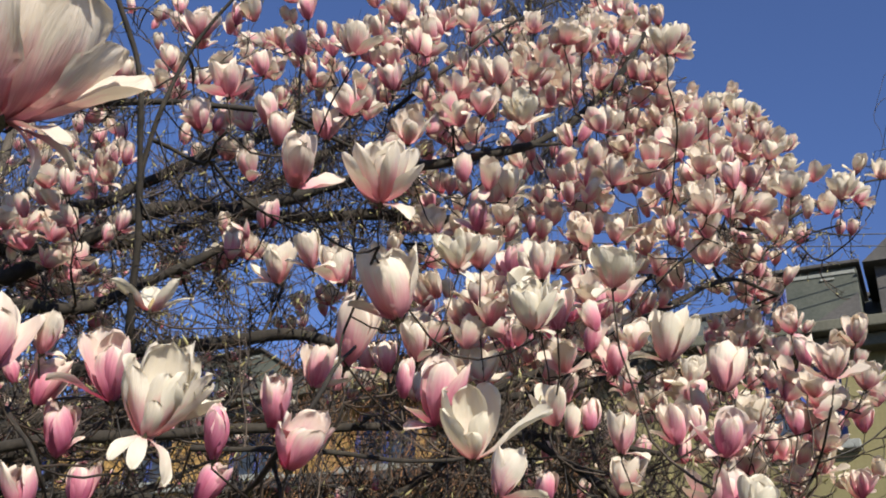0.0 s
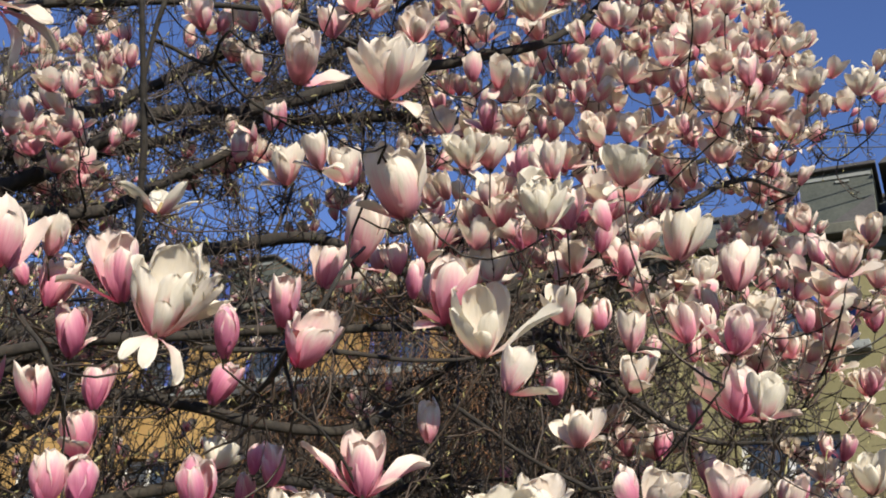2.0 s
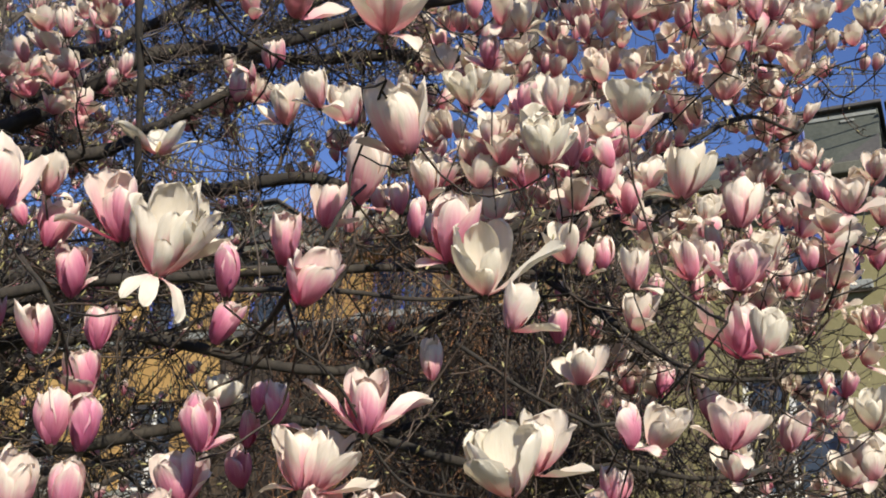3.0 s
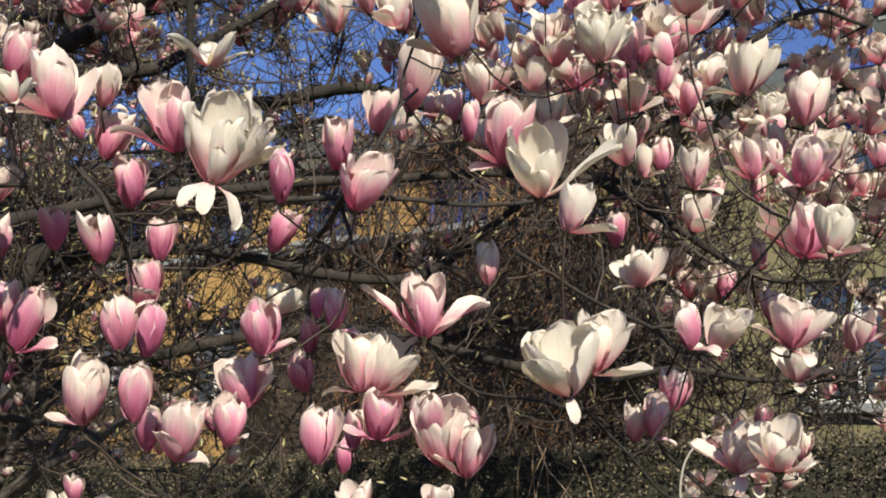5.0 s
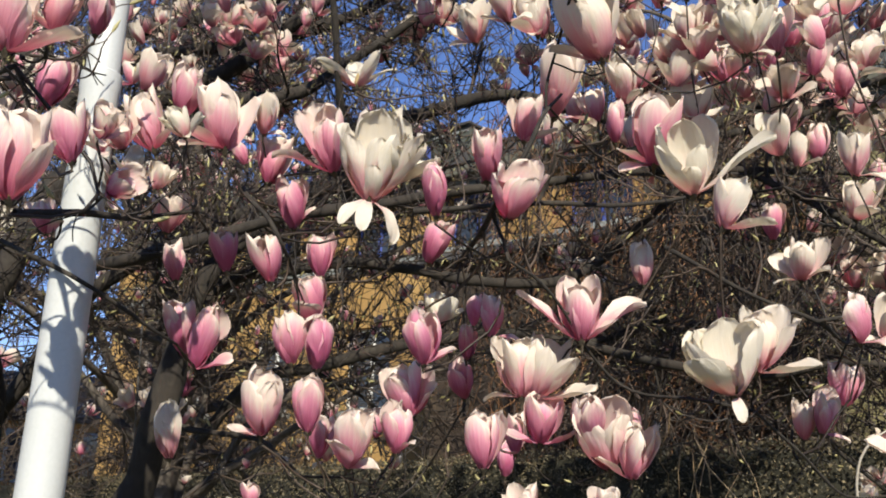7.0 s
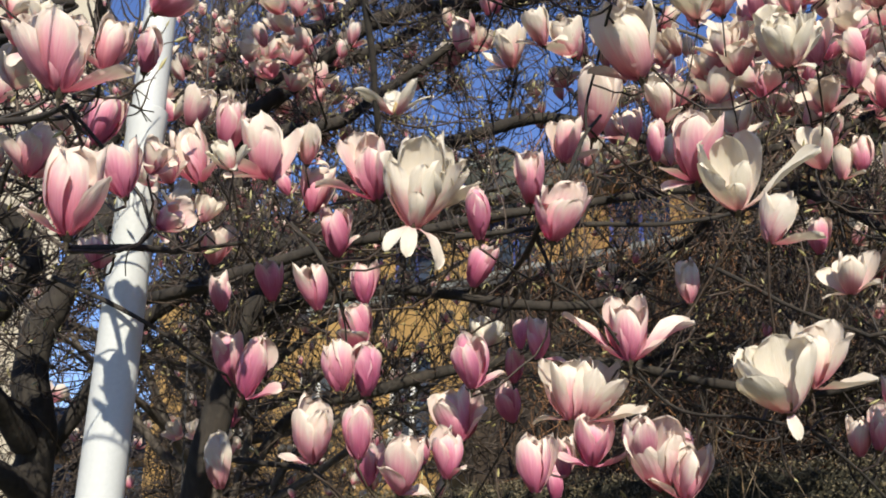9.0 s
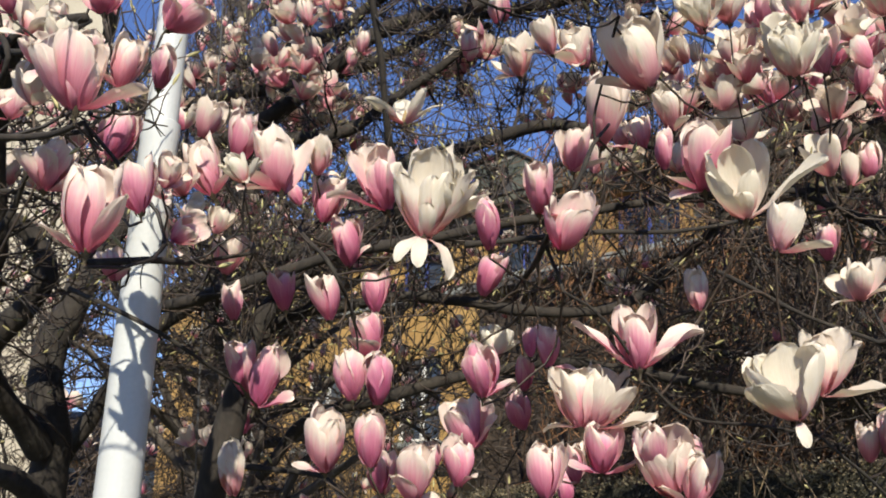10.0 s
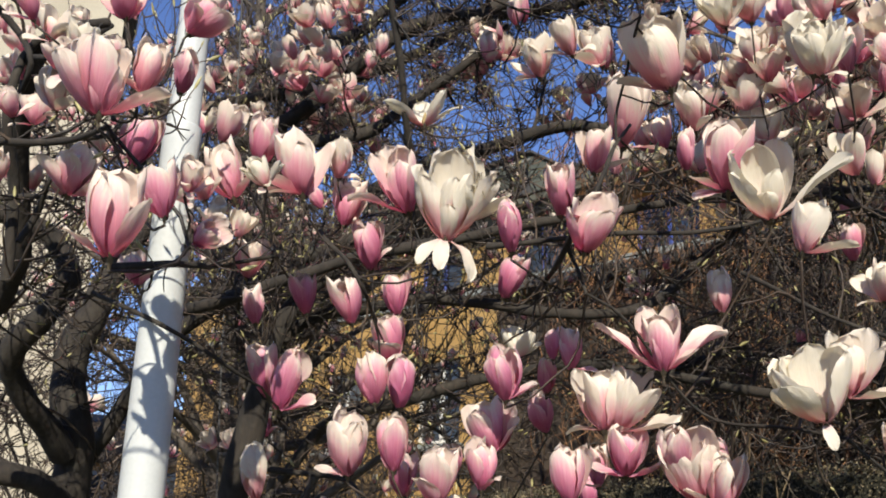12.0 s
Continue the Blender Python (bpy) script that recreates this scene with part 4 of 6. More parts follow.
bloom("bud", 2.5, -1.510, 3.773, 3.884, -0.30, -0.62, 0.72, 0.098)
bloom("bud", 2.5, -1.304, 3.416, 3.653, 0.12, -0.50, 0.86, 0.102)
bloom("bud", 2.5, -1.577, 3.919, 4.110, -0.23, -0.41, 0.88, 0.096)
bloom("bud", 2.5, -1.938, 4.197, 4.339, -0.04, -0.71, 0.70, 0.088)
bloom("bud", 1.5, -1.225, 2.914, 3.200, -0.09, -0.51, 0.85, 0.103)
bloom("bud", 1.5, -1.944, 4.265, 4.217, -0.05, -0.52, 0.85, 0.067)
bloom("bud", 2.5, -1.531, 4.094, 3.768, 0.15, -0.68, 0.72, 0.096)
bloom("cup", 2.5, -0.788, 3.420, 3.283, -0.20, -0.60, 0.77, 0.109)
bloom("cup", 3.5, -0.650, 3.221, 4.064, -0.36, -0.55, 0.75, 0.108)
bloom("bud", 2.5, -0.709, 3.690, 4.319, -0.10, -0.66, 0.75, 0.097)
bloom("cup", 2.5, -1.002, 3.996, 4.783, -0.28, -0.41, 0.86, 0.090)
bloom("cup", 3.5, -0.660, 3.245, 4.273, -0.15, -0.64, 0.76, 0.107)
bloom("bud", 2.5, -0.755, 3.955, 4.798, -0.18, -0.54, 0.83, 0.094)
bloom("open", 1.0, -0.290, 2.393, 3.373, -0.03, -0.43, 0.90, 0.112)
bloom("cup", 1.5, -0.393, 3.418, 4.341, -0.21, -0.62, 0.76, 0.105)
bloom("bud", 2.5, -0.639, 4.089, 4.650, -0.11, -0.70, 0.71, 0.079)
bloom("open", 1.5, -0.355, 2.786, 3.467, -0.28, -0.47, 0.83, 0.112)
bloom("cup", 2.5, -0.263, 3.045, 3.781, -0.14, -0.62, 0.78, 0.109)
bloom("cup", 2.5, -0.391, 3.579, 4.127, -0.36, -0.49, 0.79, 0.105)
bloom("open", 2.5, -0.281, 3.157, 4.200, -0.21, -0.70, 0.68, 0.111)
bloom("open", 2.5, -0.121, 3.439, 4.422, -0.16, -0.70, 0.70, 0.107)
bloom("open", 1.5, -0.010, 3.159, 4.167, -0.14, -0.49, 0.86, 0.111)
bloom("bud", 2.5, -0.196, 4.005, 4.839, -0.14, -0.67, 0.73, 0.088)
bloom("cup", 2.5, -0.217, 3.278, 4.154, -0.26, -0.62, 0.74, 0.107)
bloom("open", 1.5, 0.254, 3.578, 4.554, 0.03, -0.68, 0.73, 0.106)
bloom("open", 1.5, 0.334, 2.973, 3.962, 0.06, -0.73, 0.68, 0.112)
bloom("open", 1.5, 0.395, 2.988, 3.940, 0.05, -0.58, 0.81, 0.112)
bloom("cup", 2.5, -0.063, 3.343, 3.983, 0.12, -0.64, 0.76, 0.108)
bloom("cup", 1.5, 0.019, 3.378, 4.109, -0.13, -0.68, 0.72, 0.107)
bloom("cup", 1.5, 0.114, 3.159, 3.922, -0.06, -0.45, 0.89, 0.109)
bloom("cup", 1.5, 0.231, 3.377, 4.150, -0.02, -0.68, 0.74, 0.107)
bloom("bud", 2.5, 0.298, 4.105, 4.625, 0.07, -0.54, 0.84, 0.094)
bloom("open", 1.5, 0.050, 3.091, 3.724, 0.05, -0.60, 0.80, 0.112)
bloom("bud", 2.5, -0.075, 3.321, 3.838, -0.21, -0.46, 0.86, 0.103)
bloom("wide", 0.0, 0.185, 2.729, 3.421, -0.13, -0.69, 0.71, 0.110)
bloom("bud", 3.5, -0.005, 4.218, 4.475, -0.37, -0.49, 0.79, 0.093)
bloom("open", 1.5, -0.163, 2.798, 3.379, 0.06, -0.75, 0.66, 0.112)
bloom("bud", 2.5, -0.161, 4.312, 4.293, -0.37, -0.49, 0.79, 0.093)
bloom("wide", 1.0, -0.121, 1.993, 2.661, 0.07, -0.63, 0.77, 0.137)
bloom("wide", 0.5, 0.157, 2.925, 3.283, 0.04, -0.57, 0.82, 0.110)
bloom("bud", 2.5, -0.078, 3.935, 3.925, 0.03, -0.61, 0.79, 0.097)
bloom("bud", 1.5, -0.001, 3.859, 3.867, -0.19, -0.48, 0.86, 0.098)
bloom("cup", 3.5, -0.152, 3.917, 3.822, -0.16, -0.47, 0.87, 0.103)
bloom("open", 1.5, -0.102, 3.493, 3.464, -0.00, -0.71, 0.71, 0.112)
bloom("cup", 3.5, 0.065, 3.003, 3.200, -0.05, -0.65, 0.76, 0.109)
bloom("open", 1.5, 0.157, 3.415, 3.472, -0.09, -0.64, 0.76, 0.112)
bloom("bud", 1.5, 0.311, 4.372, 4.173, 0.05, -0.69, 0.72, 0.094)
bloom("bud", 3.5, 0.272, 3.673, 3.580, 0.13, -0.47, 0.87, 0.101)
bloom("cup", 2.5, 0.446, 3.439, 3.444, -0.08, -0.68, 0.73, 0.109)
bloom("open", 2.5, 0.375, 3.599, 3.766, 0.06, -0.46, 0.89, 0.109)
bloom("bud", 2.5, 0.281, 4.019, 4.186, -0.10, -0.71, 0.70, 0.096)
bloom("bud", 3.5, 0.400, 4.284, 4.394, 0.18, -0.60, 0.78, 0.090)
bloom("cup", 1.0, -0.369, 2.653, 2.852, -0.24, -0.60, 0.76, 0.109)
bloom("cup", 2.5, -0.334, 2.990, 2.976, -0.07, -0.71, 0.70, 0.109)
bloom("bud", 1.5, -0.251, 3.428, 3.322, 0.12, -0.65, 0.75, 0.103)
bloom("wide", 0.0, 0.023, 2.607, 2.852, -0.18, -0.72, 0.67, 0.110)
bloom("open", 1.0, 0.083, 2.647, 2.873, -0.06, -0.41, 0.91, 0.112)
bloom("cup", 3.5, 0.178, 2.985, 3.035, -0.05, -0.54, 0.84, 0.109)
bloom("open", 1.0, 0.242, 2.531, 2.793, -0.09, -0.42, 0.90, 0.112)
bloom("cup", 1.5, 0.666, 3.824, 4.925, -0.20, -0.48, 0.86, 0.100)
bloom("cup", 2.5, 0.635, 3.369, 4.426, 0.06, -0.48, 0.87, 0.105)
bloom("open", 1.5, 0.835, 3.750, 4.797, -0.17, -0.74, 0.65, 0.104)
bloom("wide", 0.5, 0.618, 2.670, 3.671, -0.15, -0.44, 0.88, 0.110)
bloom("bud", 1.5, 0.885, 3.604, 4.567, 0.30, -0.48, 0.83, 0.097)
bloom("cup", 2.5, 0.670, 4.042, 4.851, -0.27, -0.57, 0.78, 0.090)
bloom("cup", 1.5, 0.483, 3.444, 4.355, -0.38, -0.65, 0.66, 0.105)
bloom("cup", 2.5, 0.690, 3.645, 4.368, 0.08, -0.70, 0.71, 0.103)
bloom("open", 2.5, 0.503, 3.276, 4.014, -0.25, -0.69, 0.68, 0.111)
bloom("cup", 2.5, 0.482, 3.973, 4.641, -0.20, -0.48, 0.85, 0.100)
bloom("open", 1.5, 0.724, 3.299, 4.087, 0.06, -0.63, 0.78, 0.111)
bloom("bud", 3.5, 0.793, 4.152, 4.665, 0.27, -0.61, 0.75, 0.093)
bloom("bud", 1.5, 0.931, 4.032, 4.562, -0.21, -0.43, 0.88, 0.094)
bloom("open", 1.5, 1.074, 4.176, 4.648, -0.20, -0.68, 0.71, 0.095)
bloom("open", 0.5, 0.966, 3.505, 4.081, 0.11, -0.55, 0.83, 0.109)
bloom("open", 0.5, 1.240, 4.171, 4.672, 0.12, -0.64, 0.76, 0.095)
bloom("open", 0.5, 1.383, 4.207, 4.621, -0.04, -0.68, 0.73, 0.094)
bloom("cup", 1.5, 1.345, 4.046, 4.383, 0.22, -0.61, 0.76, 0.101)
bloom("open", 1.5, 0.835, 3.856, 4.302, -0.05, -0.62, 0.78, 0.105)
bloom("cup", 1.5, 0.736, 3.938, 4.347, 0.08, -0.59, 0.80, 0.101)
bloom("wide", 1.5, 0.486, 3.036, 3.625, 0.14, -0.47, 0.87, 0.110)
bloom("open", 1.5, 0.761, 3.117, 3.641, -0.24, -0.60, 0.76, 0.112)
bloom("cup", 1.5, 0.858, 3.949, 4.245, -0.27, -0.45, 0.85, 0.102)
bloom("bud", 3.5, 0.751, 4.268, 4.455, 0.11, -0.56, 0.82, 0.089)
bloom("cup", 1.5, 1.179, 4.209, 4.463, 0.24, -0.56, 0.79, 0.100)
bloom("cup", 1.5, 1.265, 4.127, 4.437, -0.18, -0.65, 0.73, 0.100)
bloom("cup", 1.5, 1.297, 4.091, 4.299, -0.32, -0.53, 0.78, 0.101)
bloom("open", 0.5, 1.260, 3.721, 4.042, 0.06, -0.39, 0.92, 0.107)
bloom("open", 0.5, 1.461, 4.096, 4.234, 0.09, -0.62, 0.78, 0.104)
bloom("cup", 1.5, 0.472, 3.301, 3.665, 0.04, -0.48, 0.88, 0.109)
bloom("open", 1.5, 0.876, 3.294, 3.661, -0.20, -0.70, 0.68, 0.112)
bloom("cup", 1.5, 1.035, 3.569, 3.882, -0.05, -0.54, 0.84, 0.107)
bloom("cup", 2.5, 0.902, 3.058, 3.448, -0.20, -0.54, 0.82, 0.109)
bloom("cup", 2.5, 1.215, 3.872, 4.010, 0.08, -0.69, 0.72, 0.103)
bloom("cup", 1.5, 1.374, 4.113, 4.131, -0.13, -0.54, 0.83, 0.101)
bloom("open", 0.5, 1.163, 3.259, 3.559, -0.05, -0.55, 0.84, 0.112)
bloom("bud", 1.5, 1.625, 4.380, 4.333, 0.11, -0.52, 0.85, 0.089)
bloom("open", 1.5, 0.508, 3.074, 3.445, 0.14, -0.59, 0.79, 0.112)
bloom("cup", 1.5, 0.795, 4.247, 4.180, -0.20, -0.44, 0.87, 0.100)
bloom("cup", 2.5, 0.736, 3.311, 3.565, -0.24, -0.58, 0.77, 0.109)
bloom("cup", 2.5, 1.235, 4.079, 4.048, 0.16, -0.68, 0.71, 0.102)
bloom("open", 1.5, 0.794, 3.010, 3.314, -0.14, -0.64, 0.76, 0.112)
bloom("cup", 2.5, 1.351, 4.356, 4.107, -0.05, -0.65, 0.76, 0.100)
bloom("open", 1.5, 1.211, 3.608, 3.590, -0.12, -0.77, 0.62, 0.111)
bloom("cup", 1.5, 1.535, 4.327, 4.149, 0.04, -0.67, 0.74, 0.100)
bloom("cup", 1.5, 1.672, 4.432, 4.244, -0.19, -0.65, 0.74, 0.098)
bloom("bud", 2.5, 1.727, 4.425, 4.262, 0.16, -0.66, 0.74, 0.072)
bloom("open", 0.5, 1.863, 4.264, 4.378, 0.10, -0.73, 0.68, 0.102)
bloom("wide", 0.5, 1.312, 3.194, 3.516, 0.04, -0.50, 0.86, 0.110)
bloom("open", 0.5, 1.721, 3.952, 3.982, -0.18, -0.60, 0.78, 0.106)
bloom("open", 0.5, 1.785, 3.872, 4.081, 0.13, -0.53, 0.84, 0.106)
bloom("bud", 3.5, 1.798, 4.443, 4.236, 0.72, -0.33, 0.62, 0.060)
bloom("bud", 2.5, 1.831, 4.488, 4.158, 0.11, -0.59, 0.80, 0.089)
bloom("bud", 2.5, 1.887, 4.489, 4.162, 0.26, -0.49, 0.83, 0.093)
bloom("open", 1.5, 0.534, 3.204, 3.303, -0.14, -0.66, 0.74, 0.112)
bloom("cup", 2.5, 0.809, 4.161, 3.837, -0.05, -0.60, 0.80, 0.102)
bloom("cup", 2.5, 0.859, 3.664, 3.561, -0.27, -0.44, 0.86, 0.107)
bloom("open", 1.5, 0.829, 3.190, 3.231, -0.14, -0.59, 0.80, 0.112)
bloom("cup", 2.5, 1.384, 4.410, 4.014, -0.05, -0.54, 0.84, 0.100)
bloom("cup", 1.5, 0.435, 3.432, 3.427, -0.14, -0.64, 0.76, 0.109)
bloom("cup", 2.5, 1.280, 4.085, 3.683, -0.06, -0.44, 0.89, 0.103)
bloom("cup", 1.5, 1.525, 4.556, 4.009, 0.04, -0.47, 0.88, 0.088)
bloom("cup", 1.5, 1.447, 4.224, 3.724, 0.21, -0.56, 0.80, 0.102)
bloom("open", 0.0, 0.387, 2.322, 2.672, -0.05, -0.57, 0.82, 0.112)
bloom("cup", 2.5, 0.609, 4.116, 3.518, -0.17, -0.62, 0.76, 0.103)
bloom("open", 1.0, -0.082, 2.197, 2.505, -0.16, -0.54, 0.83, 0.166, [("close", 312, 1.06), ("close", 42, 0.97), ("close", 180, 1.0), ("close", 115, 0.98), ("close", 250, 1.03), ("flared", 275, 0.62)])
bloom("cup", 2.0, -0.226, 2.523, 2.524, 0.21, -0.46, 0.86, 0.170)
bloom("bud", 1.0, -0.056, 2.519, 2.546, -0.08, -0.70, 0.71, 0.114)
bloom("bud", 1.5, -0.260, 4.658, 3.665, 0.04, -0.49, 0.87, 0.088)
bloom("open", 1.5, 0.091, 3.061, 2.961, -0.09, -0.45, 0.89, 0.112)
bloom("cup", 2.5, 0.045, 3.300, 2.979, -0.14, -0.51, 0.85, 0.109)
bloom("wide", 0.0, 0.201, 2.155, 2.478, -0.17, -0.54, 0.82, 0.110)
bloom("bud", 2.5, 0.165, 4.032, 3.267, -0.18, -0.49, 0.85, 0.099)
bloom("cup", 1.5, 1.400, 4.421, 3.718, 0.22, -0.57, 0.79, 0.101)
bloom("wide", 2.5, 1.147, 3.373, 3.084, -0.22, -0.76, 0.61, 0.110)
bloom("cup", 1.5, 1.691, 4.721, 3.729, 0.32, -0.42, 0.85, 0.079)
bloom("bud", 2.5, 1.387, 4.731, 3.683, 0.11, -0.54, 0.83, 0.089)
bloom("bud", 2.5, 1.458, 4.746, 3.663, 0.17, -0.61, 0.77, 0.066)
bloom("bud", 1.5, 1.542, 4.749, 3.664, -0.04, -0.69, 0.73, 0.064)
bloom("bud", 1.5, 1.344, 4.717, 3.704, 0.09, -0.71, 0.70, 0.060)
bloom("bud", 2.5, 1.112, 3.162, 2.871, -0.23, -0.46, 0.86, 0.103)
bloom("open", 2.0, 1.047, 2.809, 2.689, -0.20, -0.62, 0.76, 0.112)
bloom("cup", 1.5, 1.474, 3.636, 3.190, -0.04, -0.69, 0.73, 0.109)
bloom("open", 1.5, 1.402, 3.459, 2.930, 0.23, -0.38, 0.89, 0.112)
bloom("cup", 3.5, 1.637, 4.072, 3.001, -0.16, -0.60, 0.78, 0.107)
bloom("bud", 3.5, 1.893, 4.955, 3.328, 0.02, -0.47, 0.88, 0.073)
bloom("open", 1.5, 1.206, 3.387, 2.678, 0.05, -0.71, 0.70, 0.112)
bloom("bud", 3.5, 1.510, 4.492, 3.199, -0.30, -0.68, 0.66, 0.096)
bloom("bud", 3.5, 1.682, 4.960, 3.301, 0.05, -0.59, 0.81, 0.088)
bloom("cup", 1.5, 1.256, 4.238, 3.219, 0.18, -0.40, 0.90, 0.104)
bloom("cup", 1.5, 1.381, 4.326, 3.261, -0.06, -0.44, 0.90, 0.103)
bloom("open", 1.0, 0.906, 3.113, 2.640, -0.05, -0.58, 0.81, 0.112)
bloom("bud", 3.5, 1.725, 4.369, 2.850, -0.04, -0.68, 0.73, 0.099)
bloom("cup", 2.0, -1.040, 2.079, 2.446, 0.48, -0.15, 0.86, 0.098)
bloom("cup", 3.0, -0.905, 2.022, 2.350, 0.30, -0.36, 0.88, 0.117)
bloom("open", 2.0, -0.935, 1.985, 2.271, -0.23, -0.38, 0.90, 0.129, [("cupped", 290, 1.0), ("close", 240, 1.0), ("close", 60, 0.9), ("close", 0, 0.75), ("cupped", 180, 1.0), ("close", 120, 0.95), ("flared", 60, 0.5)])
bloom("open", 2.0, -0.793, 2.008, 2.274, 0.03, -0.27, 0.96, 0.143)
bloom("cup", 1.0, -0.760, 2.100, 2.341, 0.20, -0.39, 0.90, 0.090)
bloom("cup", 3.0, -0.775, 2.172, 2.260, 0.28, -0.23, 0.93, 0.104)
bloom("bud", 3.0, -0.844, 2.198, 2.313, -0.35, -0.35, 0.87, 0.060)
bloom("bud", 4.0, -0.722, 2.204, 2.168, 0.07, -0.44, 0.90, 0.111)
bloom("bud", 4.0, -0.901, 2.270, 2.093, -0.03, -0.36, 0.93, 0.103)
bloom("bud", 3.0, -0.683, 2.041, 2.016, 0.02, -0.45, 0.89, 0.103)
bloom("cup", 4.0, -0.816, 2.602, 2.159, -0.06, -0.37, 0.93, 0.109)
bloom("bud", 3.0, -1.220, 2.598, 2.151, -0.06, -0.24, 0.97, 0.109)
bloom("cup", 2.0, -1.023, 2.208, 2.167, 0.25, -0.29, 0.92, 0.096)
bloom("open", 3.0, -0.633, 2.188, 2.284, -0.08, -0.57, 0.81, 0.150, [("close", 10, 0.82), ("close", 70, 0.9), ("cupped", 190, 1.05), ("close", 150, 1.0), ("cupped", 240, 0.98), ("furled", 280, 1.0), ("close", 320, 0.85)])
bloom("wide", 0.4, -0.496, 2.032, 2.166, 0.16, -0.14, 0.98, 0.170, [("close", 180, 1.1), ("close", 140, 1.1), ("close", 225, 1.05), ("cupped", 165, 1.02), ("cupped", 100, 1.0), ("cupped", 260, 0.95), ("cupped", 300, 0.82), ("close", 335, 0.68), ("cupped", 20, 0.72), ("cupped", 55, 0.85), ("spread", 75, 0.88), ("spread", 350, 0.5), ("drooping", 312, 0.5), ("drooping", 350, 0.52), ("drooping", 62, 0.66)])
bloom("open", 0.0, -0.493, 2.073, 2.213, 0.49, -0.50, 0.72, 0.136)
bloom("wide", 0.0, -0.807, 2.724, 2.728, 0.07, -0.12, 0.99, 0.126, [("spread", 40, 0.95), ("spread", 180, 0.9), ("flared", 275, 1.0), ("flared", 255, 0.9), ("furled", 85, 1.05)])
bloom("open", 1.5, -1.866, 4.519, 3.684, -0.00, -0.32, 0.95, 0.094)
bloom("cup", 1.5, -1.935, 4.505, 3.694, -0.08, -0.46, 0.89, 0.060)
bloom("open", 1.0, -0.478, 2.746, 2.846, 0.02, -0.48, 0.88, 0.126)
bloom("open", 1.0, -0.311, 2.768, 2.867, -0.12, -0.44, 0.89, 0.122)
bloom("bud", 4.0, -0.373, 2.059, 2.143, 0.06, -0.40, 0.91, 0.107)
bloom("cup", 3.0, -0.279, 2.067, 2.211, 0.02, -0.48, 0.88, 0.109)
bloom("open", 3.0, -0.240, 2.081, 2.140, 0.21, -0.45, 0.87, 0.118)
bloom("cup", 2.0, -0.283, 2.462, 2.441, 0.07, -0.36, 0.93, 0.109)
bloom("cup", 1.0, -0.309, 2.957, 2.621, 0.23, -0.34, 0.91, 0.109)
bloom("bud", 2.5, -0.255, 3.209, 2.786, -0.11, -0.43, 0.90, 0.103)
bloom("cup", 3.0, -0.184, 3.127, 2.751, -0.17, -0.31, 0.93, 0.109)
bloom("bud", 3.0, -0.079, 2.506, 2.444, -0.05, -0.42, 0.91, 0.103)
bloom("open", 3.0, 0.014, 2.335, 2.326, 0.02, -0.45, 0.89, 0.152, [("close", 0, 0.95), ("close", 110, 1.0), ("close", 240, 0.97), ("cupped", 180, 1.05), ("close", 60, 0.98), ("flared", 285, 0.55), ("reflexed", 290, 0.48)])
bloom("wide", 0.0, 0.091, 2.315, 2.252, -0.03, -0.53, 0.85, 0.170, [("cupped", 295, 0.98), ("cupped", 240, 1.0), ("cupped", 150, 1.0), ("spread", 15, 0.5), ("furled", 85, 1.12), ("spread", 320, 0.86), ("close", 190, 1.0), ("cupped", 60, 0.7)])
bloom("bud", 4.0, -0.457, 2.318, 2.119, 0.42, -0.26, 0.87, 0.103)
bloom("bud", 3.5, -0.379, 4.974, 2.876, 0.17, -0.15, 0.97, 0.075)
bloom("open", 1.0, 0.083, 3.041, 2.955, 0.01, -0.41, 0.91, 0.112)
bloom("open", 1.5, 0.039, 3.208, 2.957, -0.29, -0.59, 0.76, 0.112)
bloom("cup", 2.5, 0.118, 4.828, 3.739, -0.15, -0.42, 0.89, 0.089)
bloom("wide", 0.0, 0.218, 2.681, 2.730, -0.03, -0.47, 0.88, 0.159)
bloom("cup", 2.5, 0.036, 4.027, 3.245, 0.33, -0.25, 0.91, 0.106)
bloom("open", 1.0, 0.102, 2.891, 2.643, 0.07, -0.31, 0.95, 0.112)
bloom("cup", 2.0, 0.277, 2.489, 2.635, -0.11, -0.44, 0.89, 0.109)
bloom("cup", 3.0, 0.194, 3.158, 2.871, -0.19, -0.22, 0.96, 0.109)
bloom("cup", 3.5, 0.388, 3.342, 3.061, 0.28, -0.43, 0.86, 0.109)
bloom("cup", 3.0, 0.439, 2.988, 2.929, 0.02, -0.48, 0.88, 0.109)
bloom("cup", 3.5, 0.354, 3.696, 3.147, 0.21, -0.47, 0.86, 0.109)
bloom("cup", 3.0, 0.413, 2.985, 2.798, 0.13, -0.20, 0.97, 0.109)
bloom("bud", 3.5, 0.289, 4.169, 3.331, 0.10, -0.20, 0.98, 0.099)
bloom("open", 1.5, 0.630, 3.608, 3.318, -0.05, -0.58, 0.81, 0.112)
bloom("cup", 1.5, 0.715, 3.718, 3.285, 0.19, -0.29, 0.94, 0.109)
bloom("open", 1.0, 0.576, 3.133, 2.873, -0.09, -0.29, 0.95, 0.112)
bloom("wide", 0.0, 0.611, 2.851, 2.726, 0.11, -0.32, 0.94, 0.170, [("cupped", 180, 1.02), ("cupped", 140, 1.0), ("cupped", 220, 1.0), ("cupped", 90, 1.0), ("close", 50, 0.9), ("close", 340, 0.85), ("cupped", 290, 0.95), ("spread", 80, 0.95), ("reflexed", 290, 0.62)])
bloom("open", 0.5, 0.809, 3.397, 2.875, -0.15, -0.49, 0.86, 0.112)
